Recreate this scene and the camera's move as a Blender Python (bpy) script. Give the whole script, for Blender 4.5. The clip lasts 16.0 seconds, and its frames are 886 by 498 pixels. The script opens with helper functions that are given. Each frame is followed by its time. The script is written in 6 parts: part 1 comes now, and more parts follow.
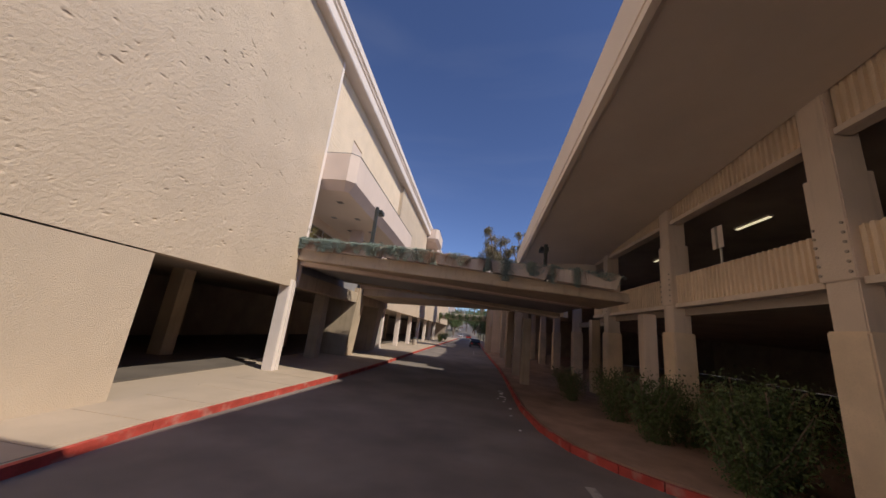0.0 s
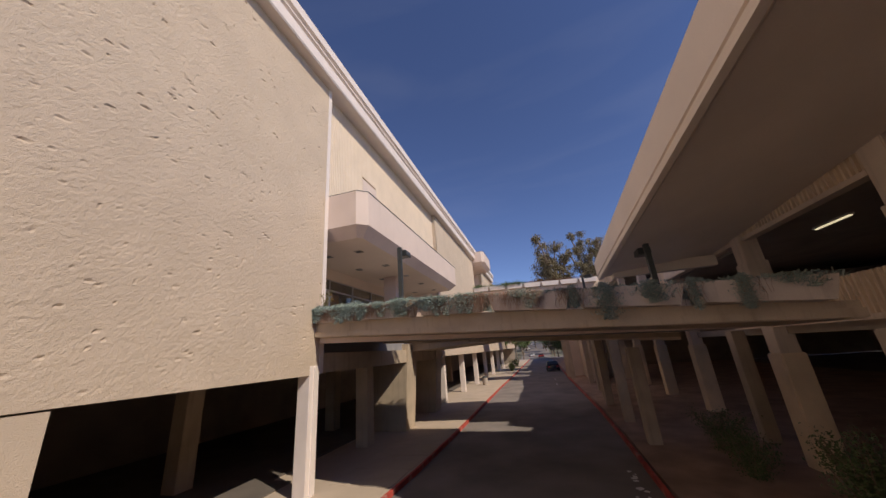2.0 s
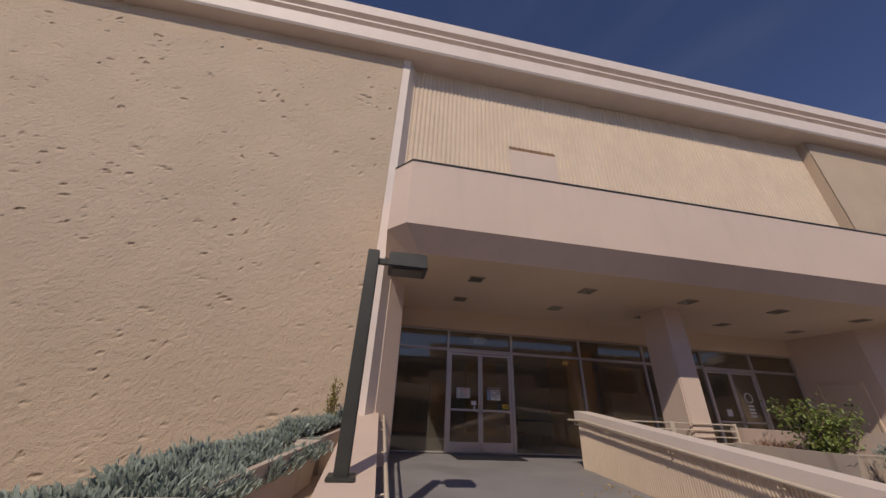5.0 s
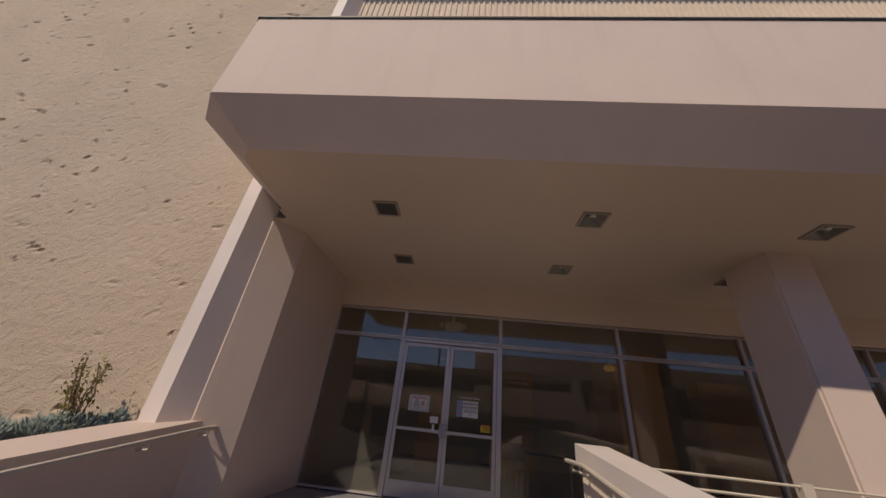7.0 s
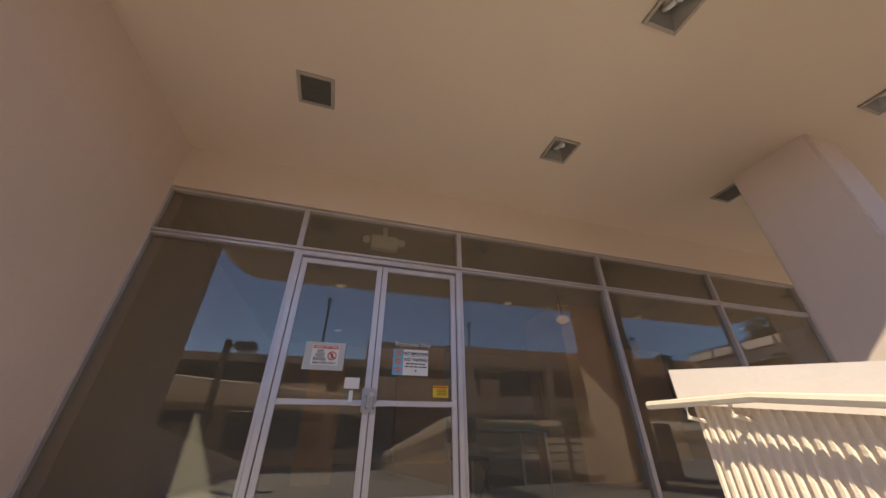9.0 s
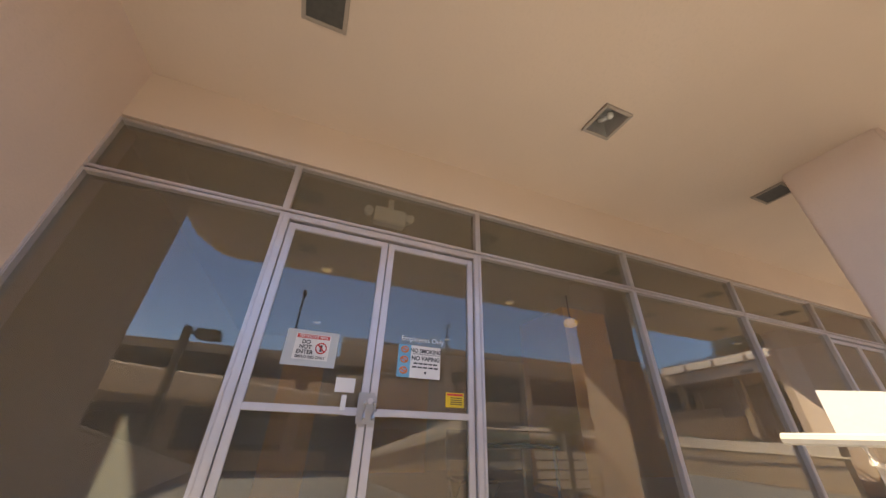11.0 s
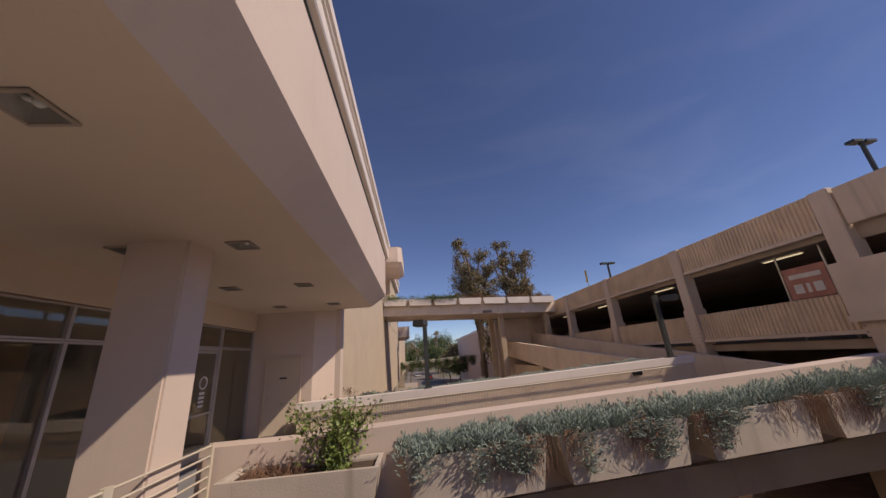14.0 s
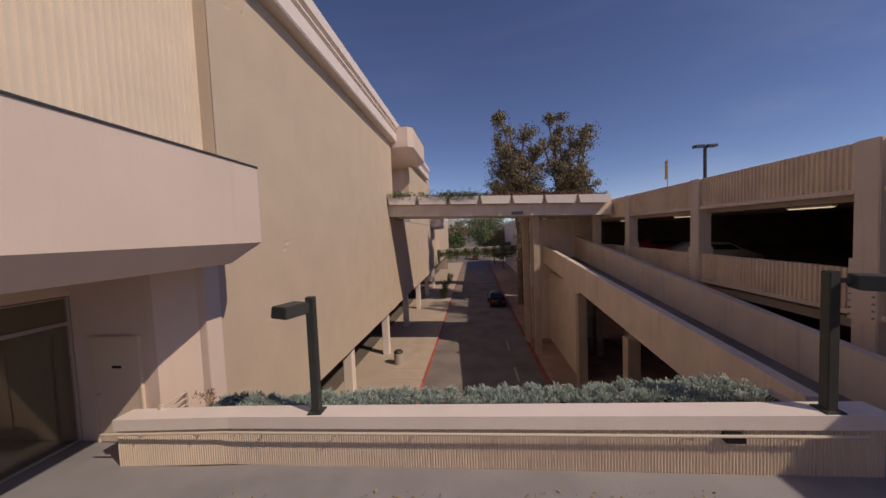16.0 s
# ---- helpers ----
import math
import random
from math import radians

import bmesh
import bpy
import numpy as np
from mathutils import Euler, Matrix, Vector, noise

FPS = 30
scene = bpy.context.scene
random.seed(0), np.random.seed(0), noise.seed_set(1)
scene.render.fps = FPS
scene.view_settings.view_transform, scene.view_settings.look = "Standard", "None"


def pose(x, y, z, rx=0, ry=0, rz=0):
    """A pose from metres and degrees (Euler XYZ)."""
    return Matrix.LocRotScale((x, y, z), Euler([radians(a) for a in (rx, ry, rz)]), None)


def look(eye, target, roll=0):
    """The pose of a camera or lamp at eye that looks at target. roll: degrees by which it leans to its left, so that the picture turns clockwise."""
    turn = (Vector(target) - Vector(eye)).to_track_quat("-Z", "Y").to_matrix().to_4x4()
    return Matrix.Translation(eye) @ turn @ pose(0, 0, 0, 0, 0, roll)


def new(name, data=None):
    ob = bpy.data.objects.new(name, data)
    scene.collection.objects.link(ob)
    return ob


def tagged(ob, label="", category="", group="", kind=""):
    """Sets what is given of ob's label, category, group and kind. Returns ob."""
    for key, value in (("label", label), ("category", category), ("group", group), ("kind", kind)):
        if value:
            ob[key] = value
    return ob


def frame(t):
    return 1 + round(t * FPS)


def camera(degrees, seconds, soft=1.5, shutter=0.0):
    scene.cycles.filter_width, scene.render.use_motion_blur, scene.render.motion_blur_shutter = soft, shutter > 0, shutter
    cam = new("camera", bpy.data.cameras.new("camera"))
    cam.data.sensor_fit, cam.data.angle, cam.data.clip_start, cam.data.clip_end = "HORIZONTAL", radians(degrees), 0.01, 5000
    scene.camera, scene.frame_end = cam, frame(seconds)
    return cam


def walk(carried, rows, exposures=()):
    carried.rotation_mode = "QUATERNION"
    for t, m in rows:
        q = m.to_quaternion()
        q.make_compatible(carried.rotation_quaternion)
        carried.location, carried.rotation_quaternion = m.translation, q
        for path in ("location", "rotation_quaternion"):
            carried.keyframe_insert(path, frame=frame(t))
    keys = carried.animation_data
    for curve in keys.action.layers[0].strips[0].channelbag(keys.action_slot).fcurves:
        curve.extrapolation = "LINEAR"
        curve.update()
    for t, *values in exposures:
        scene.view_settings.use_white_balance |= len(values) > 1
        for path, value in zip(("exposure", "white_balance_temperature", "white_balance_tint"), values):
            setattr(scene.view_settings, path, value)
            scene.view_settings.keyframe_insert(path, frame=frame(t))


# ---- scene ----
cam = camera(107.7, 16.0)

PATH = [
    (0, (10.06, -15.07, -2.335), (9.83, -13.142, -1.854), 6.3),
    (0.5, (9.828, -15.291, -2.319), (9.632, -13.321, -2.038), 3.8),
    (1, (9.481, -14.579, -1.856), (9.338, -12.615, -1.508), -1.1),
    (1.5, (9.396, -13.269, -1.173), (9.198, -11.32, -0.77), -4.1),
    (2, (9.562, -11.699, -0.967), (9.065, -9.862, -0.352), -4.7),
    (2.5, (9.72, -10.023, -0.891), (8.829, -8.359, -0.23), -2.0),
    (3, (9.654, -8.329, -0.529), (8.515, -6.844, 0.178), -0.2),
    (3.5, (9.338, -6.476, 0.201), (8.131, -5.145, 1.078), -3.1),
    (4, (9.323, -4.83, 0.84), (7.971, -3.624, 1.687), -4.7),
    (4.5, (9.23, -3.074, 0.987), (7.582, -2.293, 1.807), -1.1),
    (4.7, (9.129, -2.523, 0.99), (7.393, -1.983, 1.824), 1.0),
    (7, (6.068, 1.15, 1.11), (4.309, 0.976, 2.045), 6.4),
    (7.5, (5.394, 0.975, 0.855), (3.641, 0.883, 1.813), 5.1),
    (8, (4.674, 0.756, 1.07), (2.904, 0.815, 2.0), 3.4),
    (8.5, (3.934, 0.608, 0.811), (2.212, 0.934, 1.774), -0.1),
    (8.7, (3.652, 0.611, 0.73), (1.965, 1.055, 1.708), -1.0),
    (11, (2.571, 0.453, 0.837), (0.947, 1.07, 1.828), 1.9),
    (11.5, (2.351, 0.565, 1.016), (0.769, 1.2, 2.062), 4.5),
    (12, (2.192, 0.586, 1.117), (0.793, 1.515, 2.203), 3.0),
    (12.2, (2.123, 0.574, 0.998), (1.152, 1.959, 2.065), -4.2),
    (12.5, (2.239, 0.579, 1.026), (2.058, 2.341, 1.955), -10.2),
    (12.7, (2.365, 0.625, 1.239), (2.614, 2.406, 2.115), -12.8),
    (13, (2.772, 0.575, 1.54), (3.267, 2.331, 2.361), -14.4),
    (13.5, (3.673, 0.608, 1.634), (4.213, 2.404, 2.329), -12.0),
    (14, (4.969, 0.798, 1.828), (5.16, 2.689, 2.45), -4.4),
    (14.5, (5.977, 1.46, 2.123), (5.891, 3.382, 2.671), -0.7),
    (15, (6.632, 2.486, 2.466), (6.505, 4.413, 2.986), -0.5),
    (15.5, (7.288, 3.771, 2.823), (7.153, 5.713, 3.285), -1.3),
    (16, (7.968, 5.917, 3.874), (7.78, 7.906, 3.773), -2.3),
]
walk(cam, [(t, look(eye, target, roll)) for t, eye, target, roll in PATH],
     exposures=[(0.0, 0.36, 6950, 8), (1.5, 0.4, 7000, 8), (2.0, 0.26, 7100, 11), (3.0, -0.1, 7350, 15), (4.0, -0.2, 7450, 16), (4.5, -0.28, 7450, 15), (7.0, -0.25, 7500, 12),
                (7.5, 0.08, 7550, 11), (8.5, 0.95, 7700, 4), (11.0, 2.0, 7950, 1), (12.0, 2.0, 8000, 2), (12.5, 1.3, 9300, 13), (13.0, 0.52, 8450, 14), (13.5, 0.27, 7750, 13),
                (14.0, 0.05, 7650, 14), (14.5, 0.05, 7550, 15), (15.0, -0.1, 7600, 15), (16.0, -0.18, 7650, 16)])

SUN = Vector((2.3, -1.2, 2.42)).normalized()

# ---- world, sun, exposure ----
world = bpy.data.worlds.new("sky")
scene.world = world
world.use_nodes = True
_n = world.node_tree.nodes
_sky = _n.new("ShaderNodeTexSky")
_sky.sky_type, _sky.sun_disc = "NISHITA", False
_sky.sun_elevation = math.asin(SUN.z)
_sky.sun_rotation = math.atan2(SUN.x, SUN.y)
_sky.altitude, _sky.air_density, _sky.dust_density, _sky.ozone_density = 200, 0.68, 0.0, 5.0
_hue = _n.new("ShaderNodeHueSaturation")
_hue.inputs["Saturation"].default_value, _hue.inputs["Hue"].default_value = 1.04, 0.512
_co, _mp, _cl, _r1, _r2 = (_n.new("ShaderNode" + k) for k in ("TexCoord", "Mapping", "TexNoise", "MapRange", "MapRange"))
_mp.inputs["Scale"].default_value, _mp.inputs["Rotation"].default_value = (1.0, 3.2, 7.0), (0.3, 0.5, 0.4)
_cl.inputs["Scale"].default_value, _cl.inputs["Detail"].default_value, _cl.inputs["Distortion"].default_value = 1.3, 5.0, 0.4
for _r, _lo, _hi in ((_r1, 1.04, 0.96), (_r2, 1.0, 1.06)):
    _r.inputs[1].default_value, _r.inputs[2].default_value, _r.inputs[3].default_value, _r.inputs[4].default_value = 0.5, 0.8, _lo, _hi
    world.node_tree.links.new(_cl.outputs["Fac"], _r.inputs[0])
world.node_tree.links.new(_co.outputs["Generated"], _mp.inputs[0])
world.node_tree.links.new(_mp.outputs[0], _cl.inputs["Vector"])
world.node_tree.links.new(_r1.outputs[0], _hue.inputs["Saturation"])
world.node_tree.links.new(_r2.outputs[0], _hue.inputs["Value"])
world.node_tree.links.new(_sky.outputs[0], _hue.inputs["Color"])
world.node_tree.links.new(_hue.outputs[0], _n["Background"].inputs[0])
_n["Background"].inputs[1].default_value = 0.113
sun = new("sun", bpy.data.lights.new("sun", "SUN"))
sun.data.energy, sun.data.angle, sun.data.color = 2.95, radians(0.6), (1.0, 0.93, 0.84)
sun.rotation_mode = "QUATERNION"
sun.rotation_quaternion = SUN.to_track_quat("Z", "Y")


# ---- materials ----
def material(name, color, rough=0.85, metal=0.0, vary=0.12, scale=3.0, fine=40.0, bump=0.0, bump_scale=30.0, stain=0.0,
             stain_color=(0.2, 0.16, 0.12), stain_scale=0.7, random_by="", spec=0.5, streak=0.0):
    m = bpy.data.materials.new(name)
    m.use_nodes = True
    t = m.node_tree
    b = t.nodes["Principled BSDF"]
    b.inputs["Roughness"].default_value, b.inputs["Metallic"].default_value = rough, metal
    b.inputs["Specular IOR Level"].default_value = spec
    geo = t.nodes.new("ShaderNodeTexCoord")

    def noise_at(s, detail=6.0, stretch=None):
        n = t.nodes.new("ShaderNodeTexNoise")
        n.inputs["Scale"].default_value, n.inputs["Detail"].default_value = s, detail
        if stretch:
            mp = t.nodes.new("ShaderNodeMapping")
            mp.inputs["Scale"].default_value = stretch
            t.links.new(geo.outputs["Object"], mp.inputs[0])
            t.links.new(mp.outputs[0], n.inputs["Vector"])
        else:
            t.links.new(geo.outputs["Object"], n.inputs["Vector"])
        return n.outputs["Fac"]

    def mix(a, bcol, fac, kind="MIX"):
        x = t.nodes.new("ShaderNodeMix")
        x.data_type, x.blend_type = "RGBA", kind
        for sock, v in ((x.inputs["Factor"], fac), (x.inputs[6], a), (x.inputs[7], bcol)):
            if isinstance(v, (int, float)):
                sock.default_value = v
            elif isinstance(v, tuple):
                sock.default_value = (*v, 1)
            else:
                t.links.new(v, sock)
        return x.outputs[2]

    def ramp(v, lo, hi):
        r = t.nodes.new("ShaderNodeMapRange")
        r.inputs[1].default_value, r.inputs[2].default_value = lo, hi
        t.links.new(v, r.inputs[0])
        return r.outputs[0]

    dark = tuple(c * (1 - vary) for c in color)
    lite = tuple(min(1, c * (1 + vary * 0.7)) for c in color)
    col = mix(dark, lite, ramp(noise_at(scale), 0.3, 0.7))
    col = mix(col, tuple(c * (1 - vary * 0.8) for c in color), ramp(noise_at(fine, 3.0), 0.5, 0.85))
    if random_by:
        info = t.nodes.new("ShaderNodeObjectInfo" if random_by == "object" else "ShaderNodeNewGeometry")
        col = mix(col, tuple(c * 0.62 for c in color), info.outputs["Random" if random_by == "object" else "Random Per Island"])
    if stain:
        s = t.nodes.new("ShaderNodeMath")
        s.operation = "MULTIPLY"
        t.links.new(ramp(noise_at(stain_scale, 8.0), 0.52, 0.75), s.inputs[0])
        s.inputs[1].default_value = stain
        col = mix(col, stain_color, s.outputs[0])
    if streak:
        s = t.nodes.new("ShaderNodeMath")
        s.operation = "MULTIPLY"
        t.links.new(ramp(noise_at(1.0, 6.0, (5.0, 5.0, 0.35)), 0.55, 0.8), s.inputs[0])
        s.inputs[1].default_value = streak
        col = mix(col, stain_color, s.outputs[0])
    t.links.new(col, b.inputs["Base Color"])
    if bump:
        bp = t.nodes.new("ShaderNodeBump")
        bp.inputs["Strength"].default_value, bp.inputs["Distance"].default_value = 1.0, bump
        t.links.new(noise_at(bump_scale, 5.0), bp.inputs["Height"])
        t.links.new(bp.outputs[0], b.inputs["Normal"])
    return m


STUCCO = material("rough_stucco", (0.6, 0.475, 0.36), 0.95, vary=0.06, scale=0.9, fine=22, bump=0.016, bump_scale=60, stain=0.08, stain_color=(0.4, 0.31, 0.24))
SMOOTH = material("smooth_stucco", (0.7, 0.56, 0.48), 0.8, vary=0.05, scale=0.8, bump=0.002, bump_scale=60, streak=0.12, stain_color=(0.4, 0.33, 0.28))
SOFFIT = material("soffit_plaster", (0.71, 0.57, 0.45), 0.85, vary=0.05, scale=0.5, bump=0.001, bump_scale=40, stain=0.08, stain_color=(0.45, 0.36, 0.3))
RIBBED = material("ribbed_stucco", (0.72, 0.59, 0.465), 0.9, vary=0.06, scale=1.2, bump=0.004, bump_scale=50)
CONCRETE = material("painted_concrete", (0.74, 0.61, 0.5), 0.85, vary=0.1, scale=1.0, bump=0.004, bump_scale=30, streak=0.3, stain_color=(0.22, 0.17, 0.13))
CANOPYROOF = material("canopy_roof_plaster", (0.86, 0.75, 0.64), 0.85, vary=0.06, scale=0.6, bump=0.002, bump_scale=50, stain=0.08, stain_color=(0.55, 0.45, 0.37), streak=0.06)
FLUTED = material("fluted_concrete", (0.8, 0.64, 0.47), 0.92, vary=0.12, scale=1.5, bump=0.008, bump_scale=25, stain=0.2)
# Base colour also lowered to put undercroft shade into the concrete.
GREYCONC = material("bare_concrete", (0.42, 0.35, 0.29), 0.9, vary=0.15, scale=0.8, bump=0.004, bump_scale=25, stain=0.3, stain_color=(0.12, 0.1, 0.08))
WHITE = material("white_paint", (0.8, 0.7, 0.64), 0.6, vary=0.05, scale=2.0, bump=0.001, stain=0.1, stain_color=(0.45, 0.38, 0.33))
ASPHALT = material("asphalt", (0.24, 0.203, 0.182), 0.95, vary=0.25, scale=0.6, fine=90, bump=0.006, bump_scale=120, stain=0.5, stain_color=(0.1, 0.088, 0.08), stain_scale=0.5)
PAVING = material("pavement_concrete", (0.5, 0.4, 0.31), 0.9, vary=0.1, scale=0.7, bump=0.003, bump_scale=60, stain=0.25, stain_color=(0.25, 0.2, 0.16))
REDKERB = material("red_kerb_paint", (0.5, 0.07, 0.05), 0.75, vary=0.25, scale=4, bump=0.004, stain=0.6, stain_color=(0.5, 0.4, 0.33), stain_scale=3)
# Stained concrete, kept darker than CONCRETE for shaded columns, piers and girder.
GIRDERCONC = material("stained_girder_concrete", (0.52, 0.41, 0.3), 0.9, vary=0.14, scale=1.2, bump=0.004, bump_scale=30, streak=0.45, stain=0.25, stain_color=(0.2, 0.145, 0.1))
DECK = material("grey_deck_coating", (0.29, 0.28, 0.29), 0.7, vary=0.12, scale=1.0, bump=0.002, bump_scale=90, stain=0.3, stain_color=(0.1, 0.1, 0.1))
EARTH = material("earth_bed", (0.1, 0.065, 0.045), 1.0, vary=0.3, scale=2, bump=0.02, bump_scale=18)
ALUMINIUM = material("aluminium_frame", (0.62, 0.57, 0.55), 0.42, 0.65, vary=0.06, scale=4)
DARKMETAL = material("dark_painted_metal", (0.055, 0.058, 0.055), 0.5, 0.2, vary=0.15, scale=6)
RAIL = material("cream_rail_paint", (0.66, 0.57, 0.46), 0.5, vary=0.08, scale=6, stain=0.3, stain_color=(0.3, 0.2, 0.13), stain_scale=6)
# Dark floor of its own; the low colour also deepens the undercroft's shade.
DARKFLOOR = material("stained_floor_with_shade", (0.15, 0.125, 0.105), 0.9, vary=0.2, scale=0.8, bump=0.003, bump_scale=40, stain=0.3, stain_color=(0.06, 0.05, 0.045))
BROWNBED = material("brown_brick_bed", (0.42, 0.27, 0.19), 0.95, vary=0.25, scale=1.2, bump=0.006, bump_scale=25, stain=0.4, stain_color=(0.1, 0.06, 0.045))
ROOFING = material("roof_felt", (0.25, 0.22, 0.2), 0.95, vary=0.1, scale=0.5)


# ---- mesh helpers ----
def finish(name, bm, mat, smooth=False):
    bmesh.ops.recalc_face_normals(bm, faces=bm.faces)
    me = bpy.data.meshes.new(name)
    bm.to_mesh(me)
    bm.free()
    for m in (mat if isinstance(mat, (list, tuple)) else [mat]):
        me.materials.append(m)
    if smooth:
        me.polygons.foreach_set("use_smooth", [True] * len(me.polygons))
    return me


def part(name, bm, mat, parent=None, label="", smooth=False):
    ob = new(name, finish(name, bm, mat, smooth))
    if parent is not None:
        ob.parent = parent
        ob.matrix_parent_inverse = parent.matrix_world.inverted()
    if label:
        ob["label"] = label
    return ob


def thing(name, label, category, at=(0, 0, 0), group="", kind=""):
    e = new(name)
    e.empty_display_size = 0.2
    e.location = at
    e.matrix_world = Matrix.Translation(at)
    return tagged(e, label, category, group, kind)


def structure(name, bm, mat, label, category, smooth=False):
    return tagged(part(name, bm, mat, None, "", smooth), label, category, kind="structure")


def box(bm, x0, x1, y0, y1, z0, z1, bevel=0.0):
    g = bmesh.ops.create_cube(bm, size=1.0)
    for v in g["verts"]:
        v.co = Vector((x0 + (v.co.x + 0.5) * (x1 - x0), y0 + (v.co.y + 0.5) * (y1 - y0), z0 + (v.co.z + 0.5) * (z1 - z0)))
    if bevel:
        es = {e for v in g["verts"] for e in v.link_edges}
        bmesh.ops.bevel(bm, geom=list(es), offset=bevel, segments=2, affect="EDGES")
    return bm


def boxes(*rows, bevel=0.0):
    bm = bmesh.new()
    for r in rows:
        box(bm, *r, bevel=bevel)
    return bm


def prism(bm, pts, axis, a, b):
    """Closed outline extruded along an axis; pts are the two other coordinates in xyz order."""
    def at(p, d):
        return {"x": (d, p[0], p[1]), "y": (p[0], d, p[1]), "z": (p[0], p[1], d)}[axis]
    lo = [bm.verts.new(at(p, a)) for p in pts]
    hi = [bm.verts.new(at(p, b)) for p in pts]
    bm.faces.new(lo)
    bm.faces.new(hi[::-1])
    for i in range(len(pts)):
        j = (i + 1) % len(pts)
        bm.faces.new((lo[i], hi[i], hi[j], lo[j]))
    return bm


def hexa(bm, low, high):
    """A block from four corners below and four above, in the same order."""
    lo, hi = [bm.verts.new(p) for p in low], [bm.verts.new(p) for p in high]
    bm.faces.new(lo), bm.faces.new(hi)
    for i in range(4):
        j = (i + 1) % 4
        bm.faces.new((lo[i], lo[j], hi[j], hi[i]))
    return bm


def ramp_block(bm, x0, x1, ya0, ya1, yb0, yb1, za0, za1, zb0, zb1):
    """A beam from x0 to x1, whose width and height change along it."""
    return hexa(bm, [(x0, ya0, za0), (x1, yb0, zb0), (x1, yb1, zb0), (x0, ya1, za0)],
                [(x0, ya0, za1), (x1, yb0, zb1), (x1, yb1, zb1), (x0, ya1, za1)])


def tube(bm, pts, r, sides=8):
    pts = [Vector(p) for p in pts]
    rings = []
    for i, p in enumerate(pts):
        d = (pts[min(i + 1, len(pts) - 1)] - pts[max(i - 1, 0)]).normalized()
        u = d.orthogonal().normalized()
        if abs(d.z) < 0.99:
            u = d.cross(Vector((0, 0, 1))).normalized()
        w = d.cross(u)
        rings.append([bm.verts.new(p + r * (math.cos(k * math.tau / sides) * u + math.sin(k * math.tau / sides) * w)) for k in range(sides)])
    for a, b in zip(rings, rings[1:]):
        for k in range(sides):
            bm.faces.new((a[k], a[(k + 1) % sides], b[(k + 1) % sides], b[k]))
    bm.faces.new(rings[0]), bm.faces.new(rings[-1][::-1])
    return bm


def ribbed(bm, p0, p1, z0, z1, out, pitch=0.13, depth=0.035, back=0.1, wobble=0.0, z0b=None, z1b=None):
    """A ribbed panel from p0 to p1 (plan), ribs proud towards out; the heights may change from end to end."""
    p0, p1, out = Vector((*p0, 0)), Vector((*p1, 0)), Vector((*out, 0)).normalized()
    z0b, z1b = (z0 if z0b is None else z0b), (z1 if z1b is None else z1b)
    n = max(1, round((p1 - p0).length / pitch))
    rng = random.Random(int(abs(p0.x * 71 + p0.y * 37 + z0 * 11) * 10))
    steps = 4 if wobble else 1
    cols = []
    for i in range(n):
        for f, d in ((0.0, 0), (0.12, depth), (0.5, depth), (0.62, 0)):
            s = (i + f) / n
            col = []
            for k in range(steps + 1):
                q = k / steps
                zz = (z0 + (z0b - z0) * s) * (1 - q) + (z1 + (z1b - z1) * s) * q
                j = rng.uniform(-wobble, wobble) if d else 0
                col.append(bm.verts.new(p0 + (p1 - p0) * s + out * (d + j) + Vector((0, 0, zz)) + (p1 - p0).normalized() * (j * 0.6)))
            cols.append(col)
    last = [bm.verts.new(p1 + Vector((0, 0, z0b * (1 - k / steps) + z1b * k / steps))) for k in range(steps + 1)]
    cols.append(last)
    for a, b in zip(cols, cols[1:]):
        for k in range(steps):
            bm.faces.new((a[k], b[k], b[k + 1], a[k + 1]))
    bs = [bm.verts.new(p - out * back + Vector((0, 0, z))) for p, z in ((p0, z0), (p1, z0b), (p1, z1b), (p0, z1))]
    bm.faces.new(bs)
    bm.faces.new([c[0] for c in cols] + [bs[1], bs[0]])
    bm.faces.new([c[-1] for c in cols] + [bs[2], bs[3]])
    bm.faces.new([*cols[0], bs[3], bs[0]])
    bm.faces.new([*cols[-1], bs[2], bs[1]])
    return bm


ROAD_Z, WALK_Z = -4.7, -4.56


def deck_a(x):
    return -max(0.0, x - 2.2) / 8.6


def floor_a(x):
    return -max(0.0, x - 2.2) * 0.053


def deck_b(x):
    return max(0.0, x - 3.0) / 24.0


# ---- ground, road, pavements ----
KERB_L = [(4.5, -40.0), (4.48, -11.2), (4.35, -9.0), (4.48, -6.5), (4.72, -3.0), (4.88, 0.0), (4.95, 5.0), (4.9, 12.0), (4.85, 23.0), (4.95, 33.0), (5.0, 95.0)]
KERB_R = [(30.0, -9.4), (19.3, -9.25), (16.3, -9.15), (14.6, -8.75), (13.7, -8.05), (13.15, -7.5), (12.5, -6.6), (12.08, -5.2), (11.9, -3.0), (11.95, 0.0), (12.05, 4.0), (12.1, 10.0), (11.8, 30.0), (11.7, 95.0)]
bm = bmesh.new()
box(bm, -700, 700, -700, 1500, ROAD_Z - 0.5, ROAD_Z - 0.04)
structure("ground", bm, ASPHALT, "worn dark asphalt ground reaching out to the horizon", "ground")
bm = bmesh.new()
box(bm, 2.0, 32.0, -40, 110, ROAD_Z - 0.03, ROAD_Z)
structure("road", bm, ASPHALT, "worn dark asphalt service road between mall and parking structure", "road")


def pavement(name, line, side, label, mat):
    bm = bmesh.new()
    pts = [(x, y) for x, y in line] + side
    prism(bm, pts, "z", ROAD_Z - 0.02, WALK_Z)
    return structure(name, bm, mat, label, "pavement")


